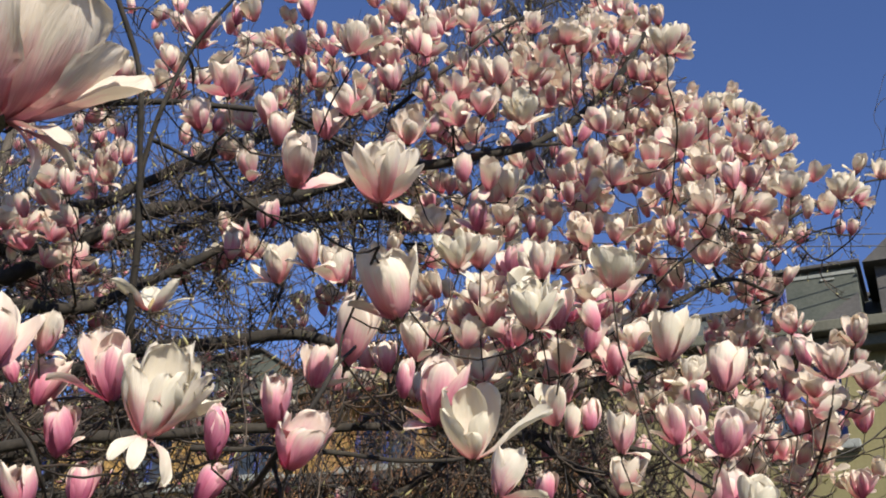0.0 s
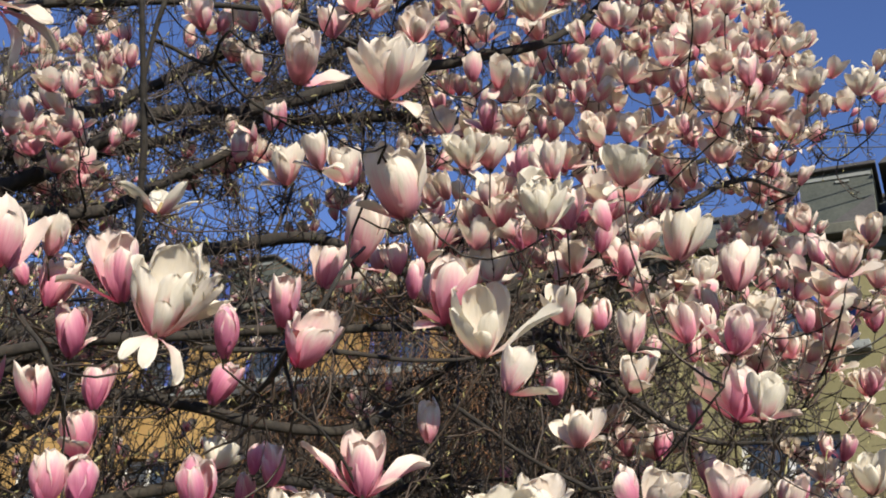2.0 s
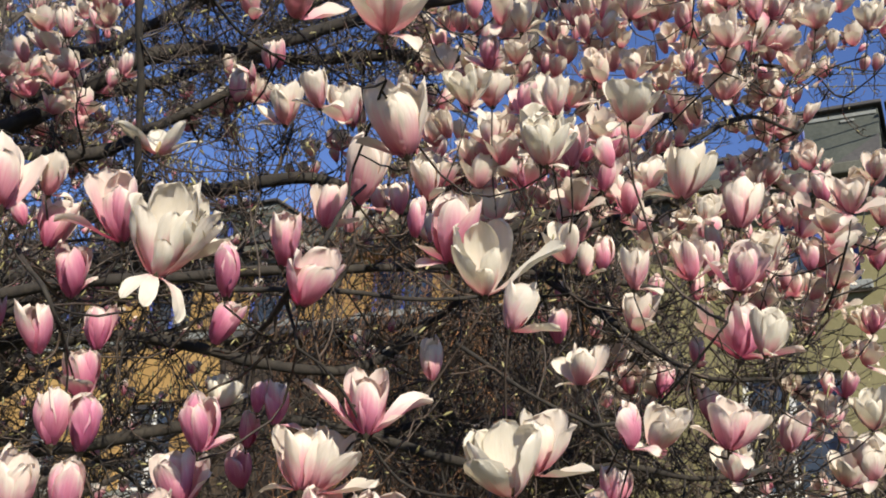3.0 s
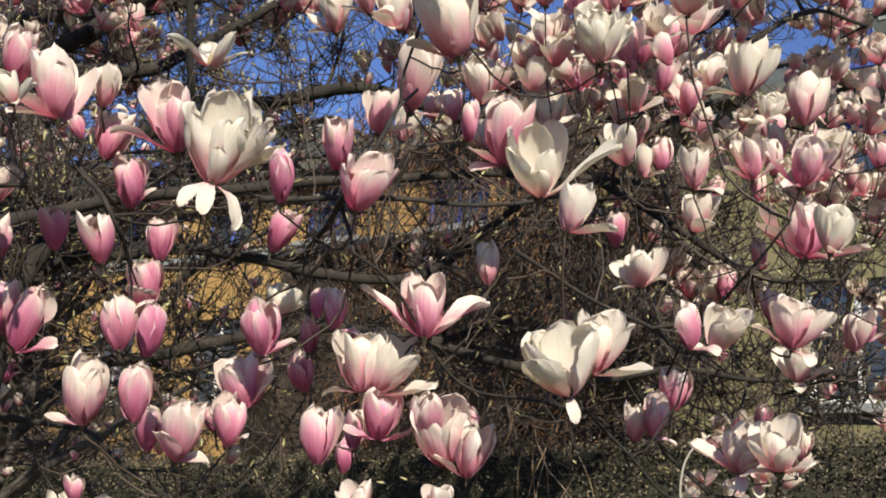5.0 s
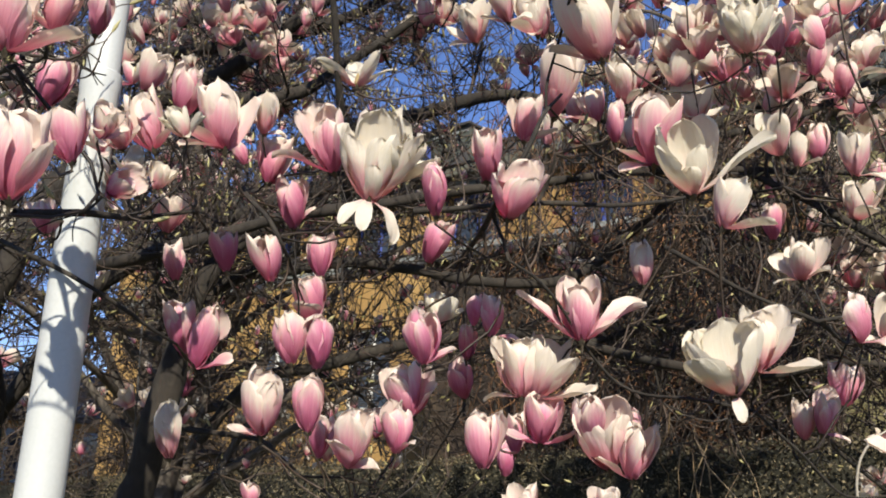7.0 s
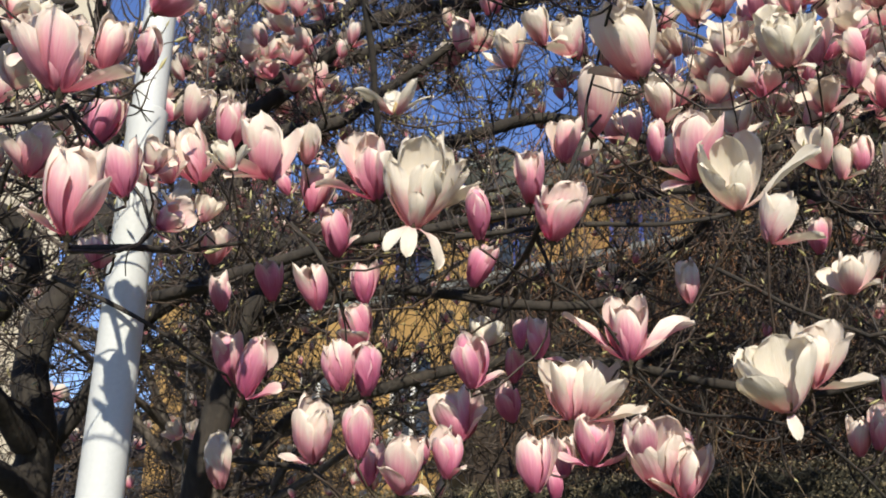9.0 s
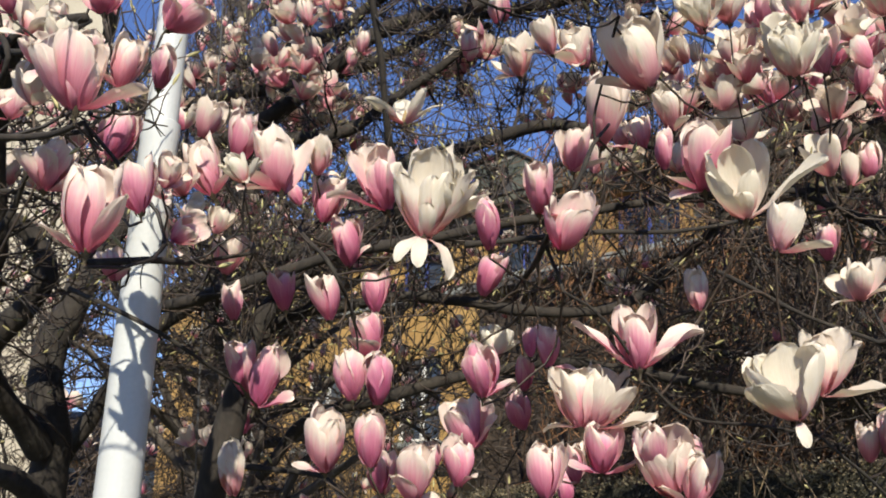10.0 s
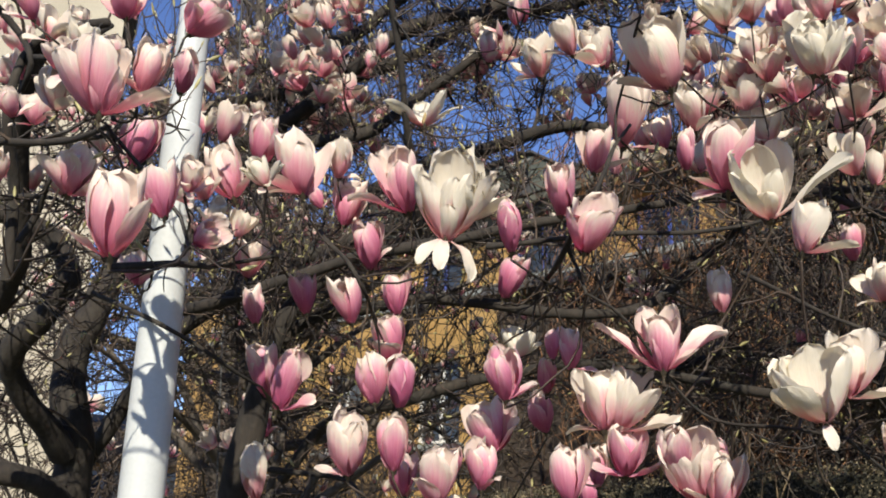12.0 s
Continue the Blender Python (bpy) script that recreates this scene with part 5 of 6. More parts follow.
bloom("cup", 1.0, 0.779, 2.895, 2.664, 0.03, -0.23, 0.97, 0.148)
bloom("cup", 1.5, 0.983, 3.866, 3.094, 0.10, -0.33, 0.94, 0.109)
bloom("cup", 3.0, 0.495, 3.036, 2.751, 0.09, -0.40, 0.91, 0.109)
bloom("cup", 1.0, 0.299, 2.758, 2.488, -0.10, -0.44, 0.89, 0.123)
bloom("bud", 1.0, 0.354, 2.891, 2.505, 0.12, -0.15, 0.98, 0.103)
bloom("bud", 3.0, 0.404, 2.923, 2.533, 0.02, -0.46, 0.89, 0.103)
bloom("cup", 3.5, 0.771, 4.461, 3.219, 0.12, -0.31, 0.94, 0.103)
bloom("cup", 1.0, 0.443, 2.602, 2.376, -0.00, -0.33, 0.94, 0.109)
bloom("cup", 2.0, 0.605, 2.741, 2.453, -0.12, -0.39, 0.91, 0.109)
bloom("bud", 2.0, 0.668, 2.782, 2.482, -0.08, -0.29, 0.95, 0.103)
bloom("open", 3.0, 0.628, 2.397, 2.318, 0.20, -0.54, 0.82, 0.112)
bloom("bud", 3.5, 0.636, 3.483, 2.630, 0.17, -0.22, 0.96, 0.103)
bloom("open", 1.0, 0.475, 2.820, 2.338, 0.15, -0.39, 0.91, 0.112)
bloom("open", 1.0, 0.145, 2.215, 2.151, 0.30, -0.17, 0.94, 0.112)
bloom("bud", 3.5, 0.388, 4.306, 2.872, 0.13, -0.37, 0.92, 0.099)
bloom("bud", 3.0, 0.292, 2.958, 2.330, 0.02, -0.49, 0.87, 0.103)
bloom("bud", 3.5, 0.785, 3.469, 2.413, -0.11, -0.50, 0.86, 0.103)
bloom("open", 3.0, 0.757, 2.884, 2.294, 0.06, -0.20, 0.98, 0.170)
bloom("open", 1.0, 0.330, 2.699, 2.162, 0.02, -0.45, 0.89, 0.112)
bloom("bud", 3.0, -1.038, 2.373, 1.925, -0.02, -0.49, 0.87, 0.143)
bloom("bud", 4.0, -0.966, 2.291, 1.884, 0.38, -0.17, 0.91, 0.153)
bloom("bud", 4.0, -1.523, 3.243, 1.914, -0.09, -0.34, 0.94, 0.103)
bloom("bud", 1.0, -1.133, 2.522, 1.698, 0.06, -0.42, 0.91, 0.150)
bloom("bud", 3.0, -0.648, 2.086, 1.868, 0.04, -0.43, 0.90, 0.111)
bloom("cup", 3.0, -0.713, 2.325, 1.993, 0.06, -0.33, 0.94, 0.109)
bloom("bud", 4.0, -0.599, 2.096, 1.860, 0.15, -0.38, 0.91, 0.112)
bloom("open", 2.0, -0.707, 2.111, 1.735, 0.18, -0.45, 0.88, 0.129, [("close", 0, 0.95), ("close", 60, 0.96), ("close", 300, 0.95), ("close", 120, 1.0), ("cupped", 180, 1.0), ("close", 240, 1.0), ("flared", 280, 0.5)])
bloom("bud", 3.0, -0.618, 2.123, 1.744, 0.04, -0.30, 0.95, 0.114)
bloom("cup", 4.0, -0.773, 2.574, 1.712, 0.07, -0.40, 0.92, 0.109)
bloom("cup", 2.0, -0.545, 2.151, 1.683, 0.31, -0.32, 0.89, 0.123)
bloom("cup", 3.5, -0.960, 3.552, 1.822, -0.07, -0.43, 0.90, 0.109)
bloom("bud", 3.0, -0.461, 2.182, 1.714, 0.11, -0.34, 0.93, 0.103)
bloom("open", 3.0, -0.449, 2.230, 1.787, -0.22, -0.34, 0.91, 0.112)
bloom("bud", 3.5, -1.308, 3.370, 1.566, 0.09, -0.32, 0.94, 0.103)
bloom("bud", 4.0, -0.400, 2.124, 1.876, 0.07, -0.49, 0.87, 0.114)
bloom("wide", 0.0, -0.463, 2.446, 2.005, 0.14, -0.21, 0.97, 0.085)
bloom("bud", 4.0, -0.361, 2.362, 1.991, -0.02, -0.23, 0.97, 0.068)
bloom("cup", 3.0, -0.325, 2.373, 1.970, 0.10, -0.16, 0.98, 0.094)
bloom("bud", 4.0, -0.401, 2.475, 1.936, 0.09, -0.46, 0.88, 0.091)
bloom("bud", 4.0, -0.431, 2.601, 1.863, -0.03, -0.52, 0.85, 0.103)
bloom("open", 1.0, -0.256, 2.366, 1.843, -0.01, -0.26, 0.96, 0.155, [("close", 0, 0.85), ("close", 55, 0.86), ("close", 305, 0.86), ("cupped", 120, 0.9), ("cupped", 240, 0.9), ("close", 180, 0.9), ("reflexed", 280, 0.5)])
bloom("open", 1.0, -0.228, 2.370, 1.844, 0.29, -0.22, 0.93, 0.149, [("close", 0, 0.82), ("close", 300, 0.85), ("cupped", 50, 0.86), ("cupped", 110, 0.92), ("cupped", 180, 0.95), ("close", 240, 0.92), ("flared", 80, 0.9), ("spread", 90, 0.85)])
bloom("open", 3.0, -0.127, 2.306, 1.952, 0.02, -0.24, 0.97, 0.151, [("close", 335, 0.74), ("close", 35, 0.76), ("close", 290, 0.72), ("close", 95, 0.76), ("close", 180, 0.8), ("furled", 245, 1.15), ("cupped", 215, 1.0), ("furled", 125, 1.15), ("cupped", 150, 1.0), ("furled", 95, 1.0), ("flared", 85, 0.55), ("flared", 275, 0.5)])
bloom("bud", 1.0, -0.015, 2.463, 2.100, -0.05, -0.40, 0.92, 0.103)
bloom("cup", 3.0, -0.294, 2.201, 1.693, 0.02, -0.35, 0.94, 0.109)
bloom("cup", 3.0, -0.346, 2.792, 1.750, 0.02, -0.46, 0.89, 0.109)
bloom("bud", 4.0, -0.406, 2.994, 1.700, 0.09, -0.23, 0.97, 0.103)
bloom("cup", 4.0, -0.217, 2.374, 1.754, 0.18, -0.45, 0.87, 0.109)
bloom("cup", 2.0, -0.075, 2.357, 1.709, -0.03, -0.62, 0.78, 0.148)
bloom("bud", 4.0, -0.054, 2.465, 1.791, 0.02, -0.46, 0.89, 0.062)
bloom("cup", 2.0, -0.031, 2.338, 1.690, 0.11, -0.44, 0.89, 0.121)
bloom("cup", 2.0, -0.079, 2.298, 1.614, 0.10, -0.48, 0.87, 0.067)
bloom("open", 2.0, -0.226, 2.278, 1.600, -0.07, -0.41, 0.91, 0.074)
bloom("open", 0.0, 0.156, 2.173, 1.836, -0.22, -0.47, 0.85, 0.139, [("cupped", 180, 1.0), ("cupped", 220, 1.0), ("cupped", 140, 1.0), ("cupped", 265, 0.98), ("spread", 290, 1.0), ("spread", 310, 0.92), ("spread", 80, 1.02), ("cupped", 110, 1.0), ("tight", 10, 0.42), ("drooping", 5, 0.40)])
bloom("open", 1.0, 0.198, 2.220, 1.884, 0.15, -0.40, 0.90, 0.123, [("close", 330, 0.9), ("close", 30, 0.85), ("cupped", 90, 1.0), ("cupped", 150, 1.05), ("cupped", 200, 1.0), ("cupped", 260, 0.98), ("flared", 75, 0.95)])
bloom("bud", 3.5, 0.199, 4.408, 2.364, 0.11, -0.22, 0.97, 0.099)
bloom("cup", 3.0, 0.407, 2.434, 1.973, -0.11, -0.37, 0.92, 0.109)
bloom("open", 1.0, 0.483, 2.581, 1.999, 0.21, -0.55, 0.81, 0.112)
bloom("open", 2.5, 0.627, 3.867, 2.398, 0.04, -0.57, 0.82, 0.112)
bloom("cup", 3.5, 0.656, 3.417, 2.291, 0.06, -0.17, 0.98, 0.109)
bloom("bud", 3.0, 0.718, 3.064, 2.162, -0.06, -0.42, 0.91, 0.103)
bloom("open", 2.0, 0.593, 2.371, 1.973, 0.16, -0.28, 0.95, 0.112)
bloom("open", 1.0, 0.758, 2.976, 1.994, -0.09, -0.22, 0.97, 0.112)
bloom("cup", 3.0, 0.432, 2.876, 1.893, 0.05, -0.22, 0.98, 0.109)
bloom("bud", 2.0, 0.341, 2.910, 1.816, 0.02, -0.45, 0.89, 0.103)
bloom("cup", 3.0, 0.377, 2.868, 1.828, 0.15, -0.48, 0.86, 0.109)
bloom("open", 2.0, 0.528, 2.562, 1.737, -0.05, -0.41, 0.91, 0.112)
bloom("open", 1.0, 0.578, 2.445, 1.740, -0.11, -0.35, 0.93, 0.112)
bloom("cup", 1.5, 1.036, 4.059, 1.868, 0.29, -0.31, 0.91, 0.109)
bloom("open", 1.5, 0.739, 3.701, 1.678, -0.13, -0.56, 0.82, 0.112)
bloom("bud", 3.5, 0.870, 3.937, 1.950, 0.11, -0.42, 0.90, 0.103)
bloom("open", 0.0, 0.706, 2.480, 2.200, 0.13, -0.25, 0.96, 0.112)
bloom("cup", 1.5, 1.324, 3.798, 2.838, -0.15, -0.34, 0.93, 0.109)
bloom("bud", 3.5, 1.104, 3.304, 2.700, -0.12, -0.56, 0.82, 0.103)
bloom("cup", 1.5, 1.252, 3.502, 2.716, 0.05, -0.44, 0.90, 0.109)
bloom("cup", 3.5, 1.516, 3.885, 2.680, -0.04, -0.49, 0.87, 0.109)
bloom("bud", 3.5, 1.411, 4.099, 2.486, -0.04, -0.53, 0.85, 0.102)
bloom("cup", 3.5, 1.398, 3.896, 2.434, 0.15, -0.48, 0.87, 0.109)
bloom("wide", 0.0, 1.062, 2.831, 2.121, -0.10, -0.59, 0.80, 0.110)
bloom("cup", 2.0, 0.849, 2.822, 2.052, 0.02, -0.46, 0.89, 0.109)
bloom("bud", 3.5, 1.096, 3.475, 2.197, 0.08, -0.34, 0.94, 0.103)
bloom("open", 1.0, 1.088, 2.925, 2.010, -0.12, -0.33, 0.94, 0.112)
bloom("open", 1.0, 1.178, 3.342, 2.049, -0.10, -0.68, 0.72, 0.112)
bloom("open", 2.2, -0.769, 1.368, 2.167, 0.06, -0.16, 0.99, 0.116, [("close", 180, 1.0), ("close", 225, 1.0), ("close", 130, 0.98), ("close", 320, 0.95), ("cupped", 15, 0.7), ("flared", 80, 0.85), ("spread", 275, 0.95)])
bloom("cup", 2.0, -0.743, 1.416, 2.220, 0.49, -0.28, 0.83, 0.082)
bloom("bud", 3.0, -0.746, 1.512, 2.264, 0.40, -0.38, 0.83, 0.078)
bloom("cup", 4.0, -0.853, 1.557, 2.175, 0.41, -0.14, 0.90, 0.087)
bloom("open", 2.0, -1.210, 1.711, 2.348, 0.20, -0.13, 0.97, 0.069)
bloom("open", 2.0, -1.089, 1.690, 2.192, 0.40, -0.24, 0.88, 0.101)
bloom("cup", 2.2, -0.670, 1.306, 1.944, 0.19, -0.27, 0.94, 0.115, [("close", 350, 0.98), ("close", 290, 1.0), ("close", 230, 1.0), ("close", 170, 1.0), ("close", 110, 0.97), ("cupped", 55, 0.8), ("flared", 275, 0.55)])
bloom("cup", 3.0, -0.694, 1.434, 2.037, -0.01, -0.39, 0.92, 0.077)
bloom("cup", 3.0, -0.919, 1.693, 2.018, -0.08, -0.40, 0.91, 0.060)
bloom("open", 3.0, -0.825, 1.704, 2.088, 0.91, -0.20, 0.37, 0.067)
bloom("open", 3.0, -0.756, 1.529, 2.375, 0.64, 0.05, 0.77, 0.085)
bloom("cup", 3.0, -0.985, 1.445, 2.389, -0.02, -0.55, 0.83, 0.060)
bloom("open", 3.0, -0.788, 1.418, 2.344, -0.05, -0.21, 0.98, 0.070)
bloom("open", 1.0, -1.030, 1.569, 2.295, 0.29, -0.54, 0.79, 0.080)
bloom("wide", 0.0, -0.988, 1.555, 2.387, 0.25, -0.27, 0.93, 0.060)
bloom("bud", 1.5, -1.260, 2.965, 3.231, 0.00, -0.48, 0.88, 0.094)
bloom("bud", 1.5, -1.134, 3.129, 3.200, 0.21, -0.13, 0.97, 0.090)
bloom("bud", 2.5, -1.269, 3.094, 3.159, -0.05, -0.39, 0.92, 0.068)
bloom("bud", 2.5, -0.702, 2.996, 3.045, 0.12, -0.42, 0.90, 0.106)
bloom("bud", 3.0, -0.588, 2.906, 3.111, -0.09, -0.47, 0.88, 0.083)
bloom("cup", 2.5, 0.454, 4.138, 3.465, 0.08, -0.66, 0.75, 0.103)
bloom("cup", 2.5, 0.220, 4.117, 3.480, -0.18, -0.46, 0.87, 0.103)
bloom("cup", 1.5, 0.142, 3.661, 2.990, -0.15, -0.55, 0.82, 0.109)
bloom("bud", 3.5, 0.286, 4.088, 3.222, -0.05, -0.61, 0.79, 0.099)
bloom("cup", 2.5, 0.541, 3.879, 3.249, 0.05, -0.42, 0.91, 0.107)
bloom("cup", 1.5, 0.676, 3.880, 3.258, -0.15, -0.67, 0.72, 0.107)
bloom("bud", 2.5, 0.670, 4.778, 3.535, 0.11, -0.54, 0.83, 0.089)
bloom("cup", 2.5, 0.485, 4.593, 3.533, 0.09, -0.49, 0.87, 0.100)
bloom("cup", 1.5, 0.800, 4.175, 3.478, -0.06, -0.49, 0.87, 0.103)
bloom("cup", 2.5, -0.137, 4.084, 3.509, -0.17, -0.62, 0.77, 0.103)
bloom("bud", 2.5, -0.407, 4.284, 3.592, -0.20, -0.43, 0.88, 0.096)
bloom("bud", 2.5, -0.677, 4.654, 3.635, -0.22, -0.49, 0.84, 0.089)
bloom("bud", 2.5, -0.945, 4.133, 4.543, 0.11, -0.51, 0.85, 0.089)
bloom("cup", 2.5, 0.445, 4.142, 4.653, 0.11, -0.49, 0.86, 0.089)
bloom("open", 1.5, 0.323, 4.052, 4.803, 0.12, -0.69, 0.71, 0.095)
bloom("open", 1.5, 0.096, 3.809, 4.684, 0.01, -0.65, 0.76, 0.103)
bloom("open", 1.5, 0.036, 3.744, 4.795, 0.02, -0.76, 0.65, 0.103)
bloom("cup", 2.5, -0.273, 3.936, 4.956, 0.02, -0.64, 0.77, 0.088)
bloom("open", 1.5, 0.593, 3.789, 4.765, 0.00, -0.52, 0.85, 0.103)
bloom("open", 1.5, 0.781, 3.829, 4.709, 0.00, -0.54, 0.84, 0.103)
bloom("open", 1.5, 1.065, 4.017, 4.410, -0.06, -0.44, 0.90, 0.103)
bloom("open", 0.5, 1.275, 4.120, 4.583, 0.09, -0.49, 0.87, 0.102)
bloom("open", 0.5, 1.516, 4.283, 4.496, 0.12, -0.65, 0.75, 0.095)
bloom("cup", 1.5, 1.413, 4.350, 4.367, -0.11, -0.64, 0.76, 0.094)
bloom("cup", 1.5, 1.075, 4.230, 4.235, -0.19, -0.51, 0.84, 0.100)
bloom("cup", 1.5, 0.881, 4.317, 4.379, -0.05, -0.53, 0.85, 0.088)
bloom("cup", 2.5, 0.570, 4.276, 4.168, 0.01, -0.66, 0.75, 0.100)
bloom("cup", 2.5, -0.387, 3.947, 4.670, 0.01, -0.70, 0.71, 0.100)
bloom("cup", 2.5, -0.640, 3.720, 4.495, -0.06, -0.44, 0.89, 0.102)
bloom("cup", 2.5, -1.470, 3.916, 4.884, 0.00, -0.44, 0.90, 0.097)
bloom("cup", 2.5, 0.174, 4.279, 3.622, -0.03, -0.45, 0.89, 0.103)
bloom("bud", 2.5, 0.337, 4.206, 3.220, 0.12, -0.33, 0.93, 0.099)
bloom("cup", 2.5, 1.040, 4.894, 3.447, -0.14, -0.35, 0.93, 0.100)
bloom("open", 2.0, 0.927, 3.261, 2.638, 0.05, -0.45, 0.89, 0.112)
bloom("cup", 1.5, 1.098, 3.883, 3.145, 0.07, -0.43, 0.90, 0.109)
bloom("open", 2.0, -0.991, 1.999, 2.186, 0.28, -0.12, 0.95, 0.075)
bloom("open", 2.0, -0.937, 1.889, 2.237, -0.03, -0.60, 0.80, 0.073)
bloom("open", 3.0, -1.008, 2.089, 2.230, -0.62, -0.62, 0.48, 0.060)
bloom("open", 2.0, -0.776, 1.596, 2.137, 0.51, -0.19, 0.84, 0.060)
bloom("cup", 1.0, -0.913, 1.974, 2.185, 0.47, -0.20, 0.86, 0.060)
bloom("wide", 0.0, -0.780, 1.840, 2.233, -0.28, -0.40, 0.87, 0.062)
bloom("open", 1.0, -1.169, 1.678, 2.499, 0.44, -0.32, 0.84, 0.070)
bloom("open", 2.0, -1.379, 1.820, 2.518, 0.33, -0.16, 0.93, 0.069)
bloom("open", 1.5, -1.775, 3.218, 3.260, 0.30, -0.35, 0.89, 0.061)
bloom("open", 1.5, -1.884, 3.530, 3.556, 0.36, -0.50, 0.79, 0.060)
bloom("open", 1.5, -1.736, 3.622, 3.425, 0.27, -0.35, 0.90, 0.075)
bloom("open", 2.5, -1.503, 3.645, 3.253, 0.31, -0.49, 0.82, 0.078)
bloom("open", 2.5, -1.435, 3.655, 3.300, 0.40, -0.11, 0.91, 0.069)
bloom("open", 1.5, -1.891, 3.615, 3.273, 0.34, -0.50, 0.80, 0.067)
bloom("open", 2.5, -1.398, 3.698, 3.201, 0.33, -0.11, 0.94, 0.068)
bloom("bud", 3.5, -1.035, 3.757, 3.422, 0.36, -0.15, 0.92, 0.060)

bloom("open", 2.5, -1.188, 1.636, 2.329, 0.04, -0.60, 0.80, 0.060)
bloom("open", 2.0, -0.981, 1.519, 2.334, 0.09, -0.59, 0.81, 0.060)
bloom("cup", 2.0, -1.254, 1.679, 2.219, 0.40, -0.41, 0.82, 0.074)
bloom("bud", 3.2, -0.112, 2.320, 1.752, 0.00, -0.61, 0.79, 0.118)
bloom("bud", 3.5, -0.040, 2.463, 1.765, 0.03, -0.61, 0.79, 0.088)
bloom("open", 1.5, -1.504, 2.044, 2.363, 0.06, -0.54, 0.84, 0.073)
bloom("open", 2.0, -1.634, 2.086, 2.440, 0.09, -0.54, 0.83, 0.069)
bloom("open", 2.0, -1.437, 1.880, 2.616, 0.11, -0.55, 0.83, 0.067)
bloom("open", 1.5, -1.358, 2.071, 2.442, 0.26, -0.62, 0.74, 0.068)
bloom("cup", 2.0, -1.472, 1.855, 2.656, 0.08, -0.56, 0.83, 0.066)
bloom("open", 1.5, -1.373, 1.983, 2.709, 0.14, -0.67, 0.73, 0.067)
bloom("cup", 3.0, -1.244, 2.005, 2.425, 0.62, -0.31, 0.72, 0.073)
bloom("open", 2.0, -1.538, 1.962, 2.592, 0.13, -0.53, 0.84, 0.070)
bloom("open", 2.5, -1.397, 1.937, 2.474, -0.02, -0.62, 0.79, 0.060)
bloom("open", 1.5, -1.441, 2.070, 2.353, 0.05, -0.55, 0.83, 0.070)
bloom("cup", 2.0, -1.685, 2.218, 2.312, 0.12, -0.53, 0.84, 0.070)
bloom("open", 2.0, -1.259, 1.923, 2.320, 0.38, -0.44, 0.81, 0.069)
bloom("open", 2.0, -1.478, 1.943, 2.721, 0.53, -0.39, 0.75, 0.063)
bloom("open", 2.5, -1.385, 1.971, 2.556, 0.43, -0.42, 0.80, 0.070)
bloom("open", 2.0, -1.199, 1.874, 2.546, 0.40, -0.43, 0.81, 0.070)
bloom("open", 1.5, -0.947, 1.843, 2.215, 0.05, -0.65, 0.76, 0.051)
bloom("open", 1.0, -0.880, 1.828, 2.161, 0.55, -0.25, 0.80, 0.056)

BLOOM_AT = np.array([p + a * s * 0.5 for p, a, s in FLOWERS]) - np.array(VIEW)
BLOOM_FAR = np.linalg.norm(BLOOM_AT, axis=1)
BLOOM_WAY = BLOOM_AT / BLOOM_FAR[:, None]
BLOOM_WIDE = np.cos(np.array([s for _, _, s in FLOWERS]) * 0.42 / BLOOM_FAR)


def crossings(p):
    """How often a twig would run before a flower as seen from the camera; such wood is steered behind or dropped."""
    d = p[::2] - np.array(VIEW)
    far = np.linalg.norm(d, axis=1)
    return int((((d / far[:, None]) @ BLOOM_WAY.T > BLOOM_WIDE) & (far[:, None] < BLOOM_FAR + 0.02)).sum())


# boughs that carry the flowers, grown outwards from the limbs already there
def wood_cloud():
    return np.concatenate([p for p, _ in WOOD]), np.concatenate([r for _, r in WOOD])


feet = np.array([p - a * s * 0.17 for p, a, s in FLOWERS])
left = list(range(len(feet)))
near = np.linalg.norm(feet - np.array([0.1, 0.4, 1.65]), axis=1) < 1.75
centres, far = [], np.where(near, 0.0, 9.0)
pick = 40
for _ in range(80):
    centres.append(pick)
    far = np.minimum(far, np.linalg.norm(feet - feet[pick], axis=1))
    pick = int(far.argmax())
root = np.array([-1.6, 3.0, 1.9])
for c in sorted(centres, key=lambda i: np.linalg.norm(feet[i] - root)):
    cloud, radius = wood_cloud()
    goal = feet[c] + np.array([0, 0.04, -0.05])
    cost = np.linalg.norm(cloud - goal, axis=1) + 0.25 * np.linalg.norm(cloud - root, axis=1)
    k = int(cost.argmin())
    start, gap = cloud[k], np.linalg.norm(cloud[k] - goal)
    if gap < 0.12:
        continue
    ways = []
    for _ in range(8):
        mid = (start + goal) / 2 + np.array([rng.normal(0, 0.10), 0.27 + abs(rng.normal(0, 0.12)), -0.10 * gap + rng.normal(0, 0.09)]) * min(1, gap)
        s = np.linspace(0, 1, 24)[:, None]
        ways.append((crossings(start * (1 - s) ** 2 + 2 * mid * s * (1 - s) + goal * s * s), len(ways), mid))
    mid = min(ways, key=lambda w: w[:2])[2]
    r0 = min(radius[k] * 0.8, 0.005 + 0.006 * gap)
    branch("branch", r0, 0.0028, [start, start * 0.6 + mid * 0.4 + rng.normal(0, 0.03, 3) * gap, mid, goal * 0.6 + mid * 0.4 + rng.normal(0, 0.03, 3) * gap, goal])

TIPS = []


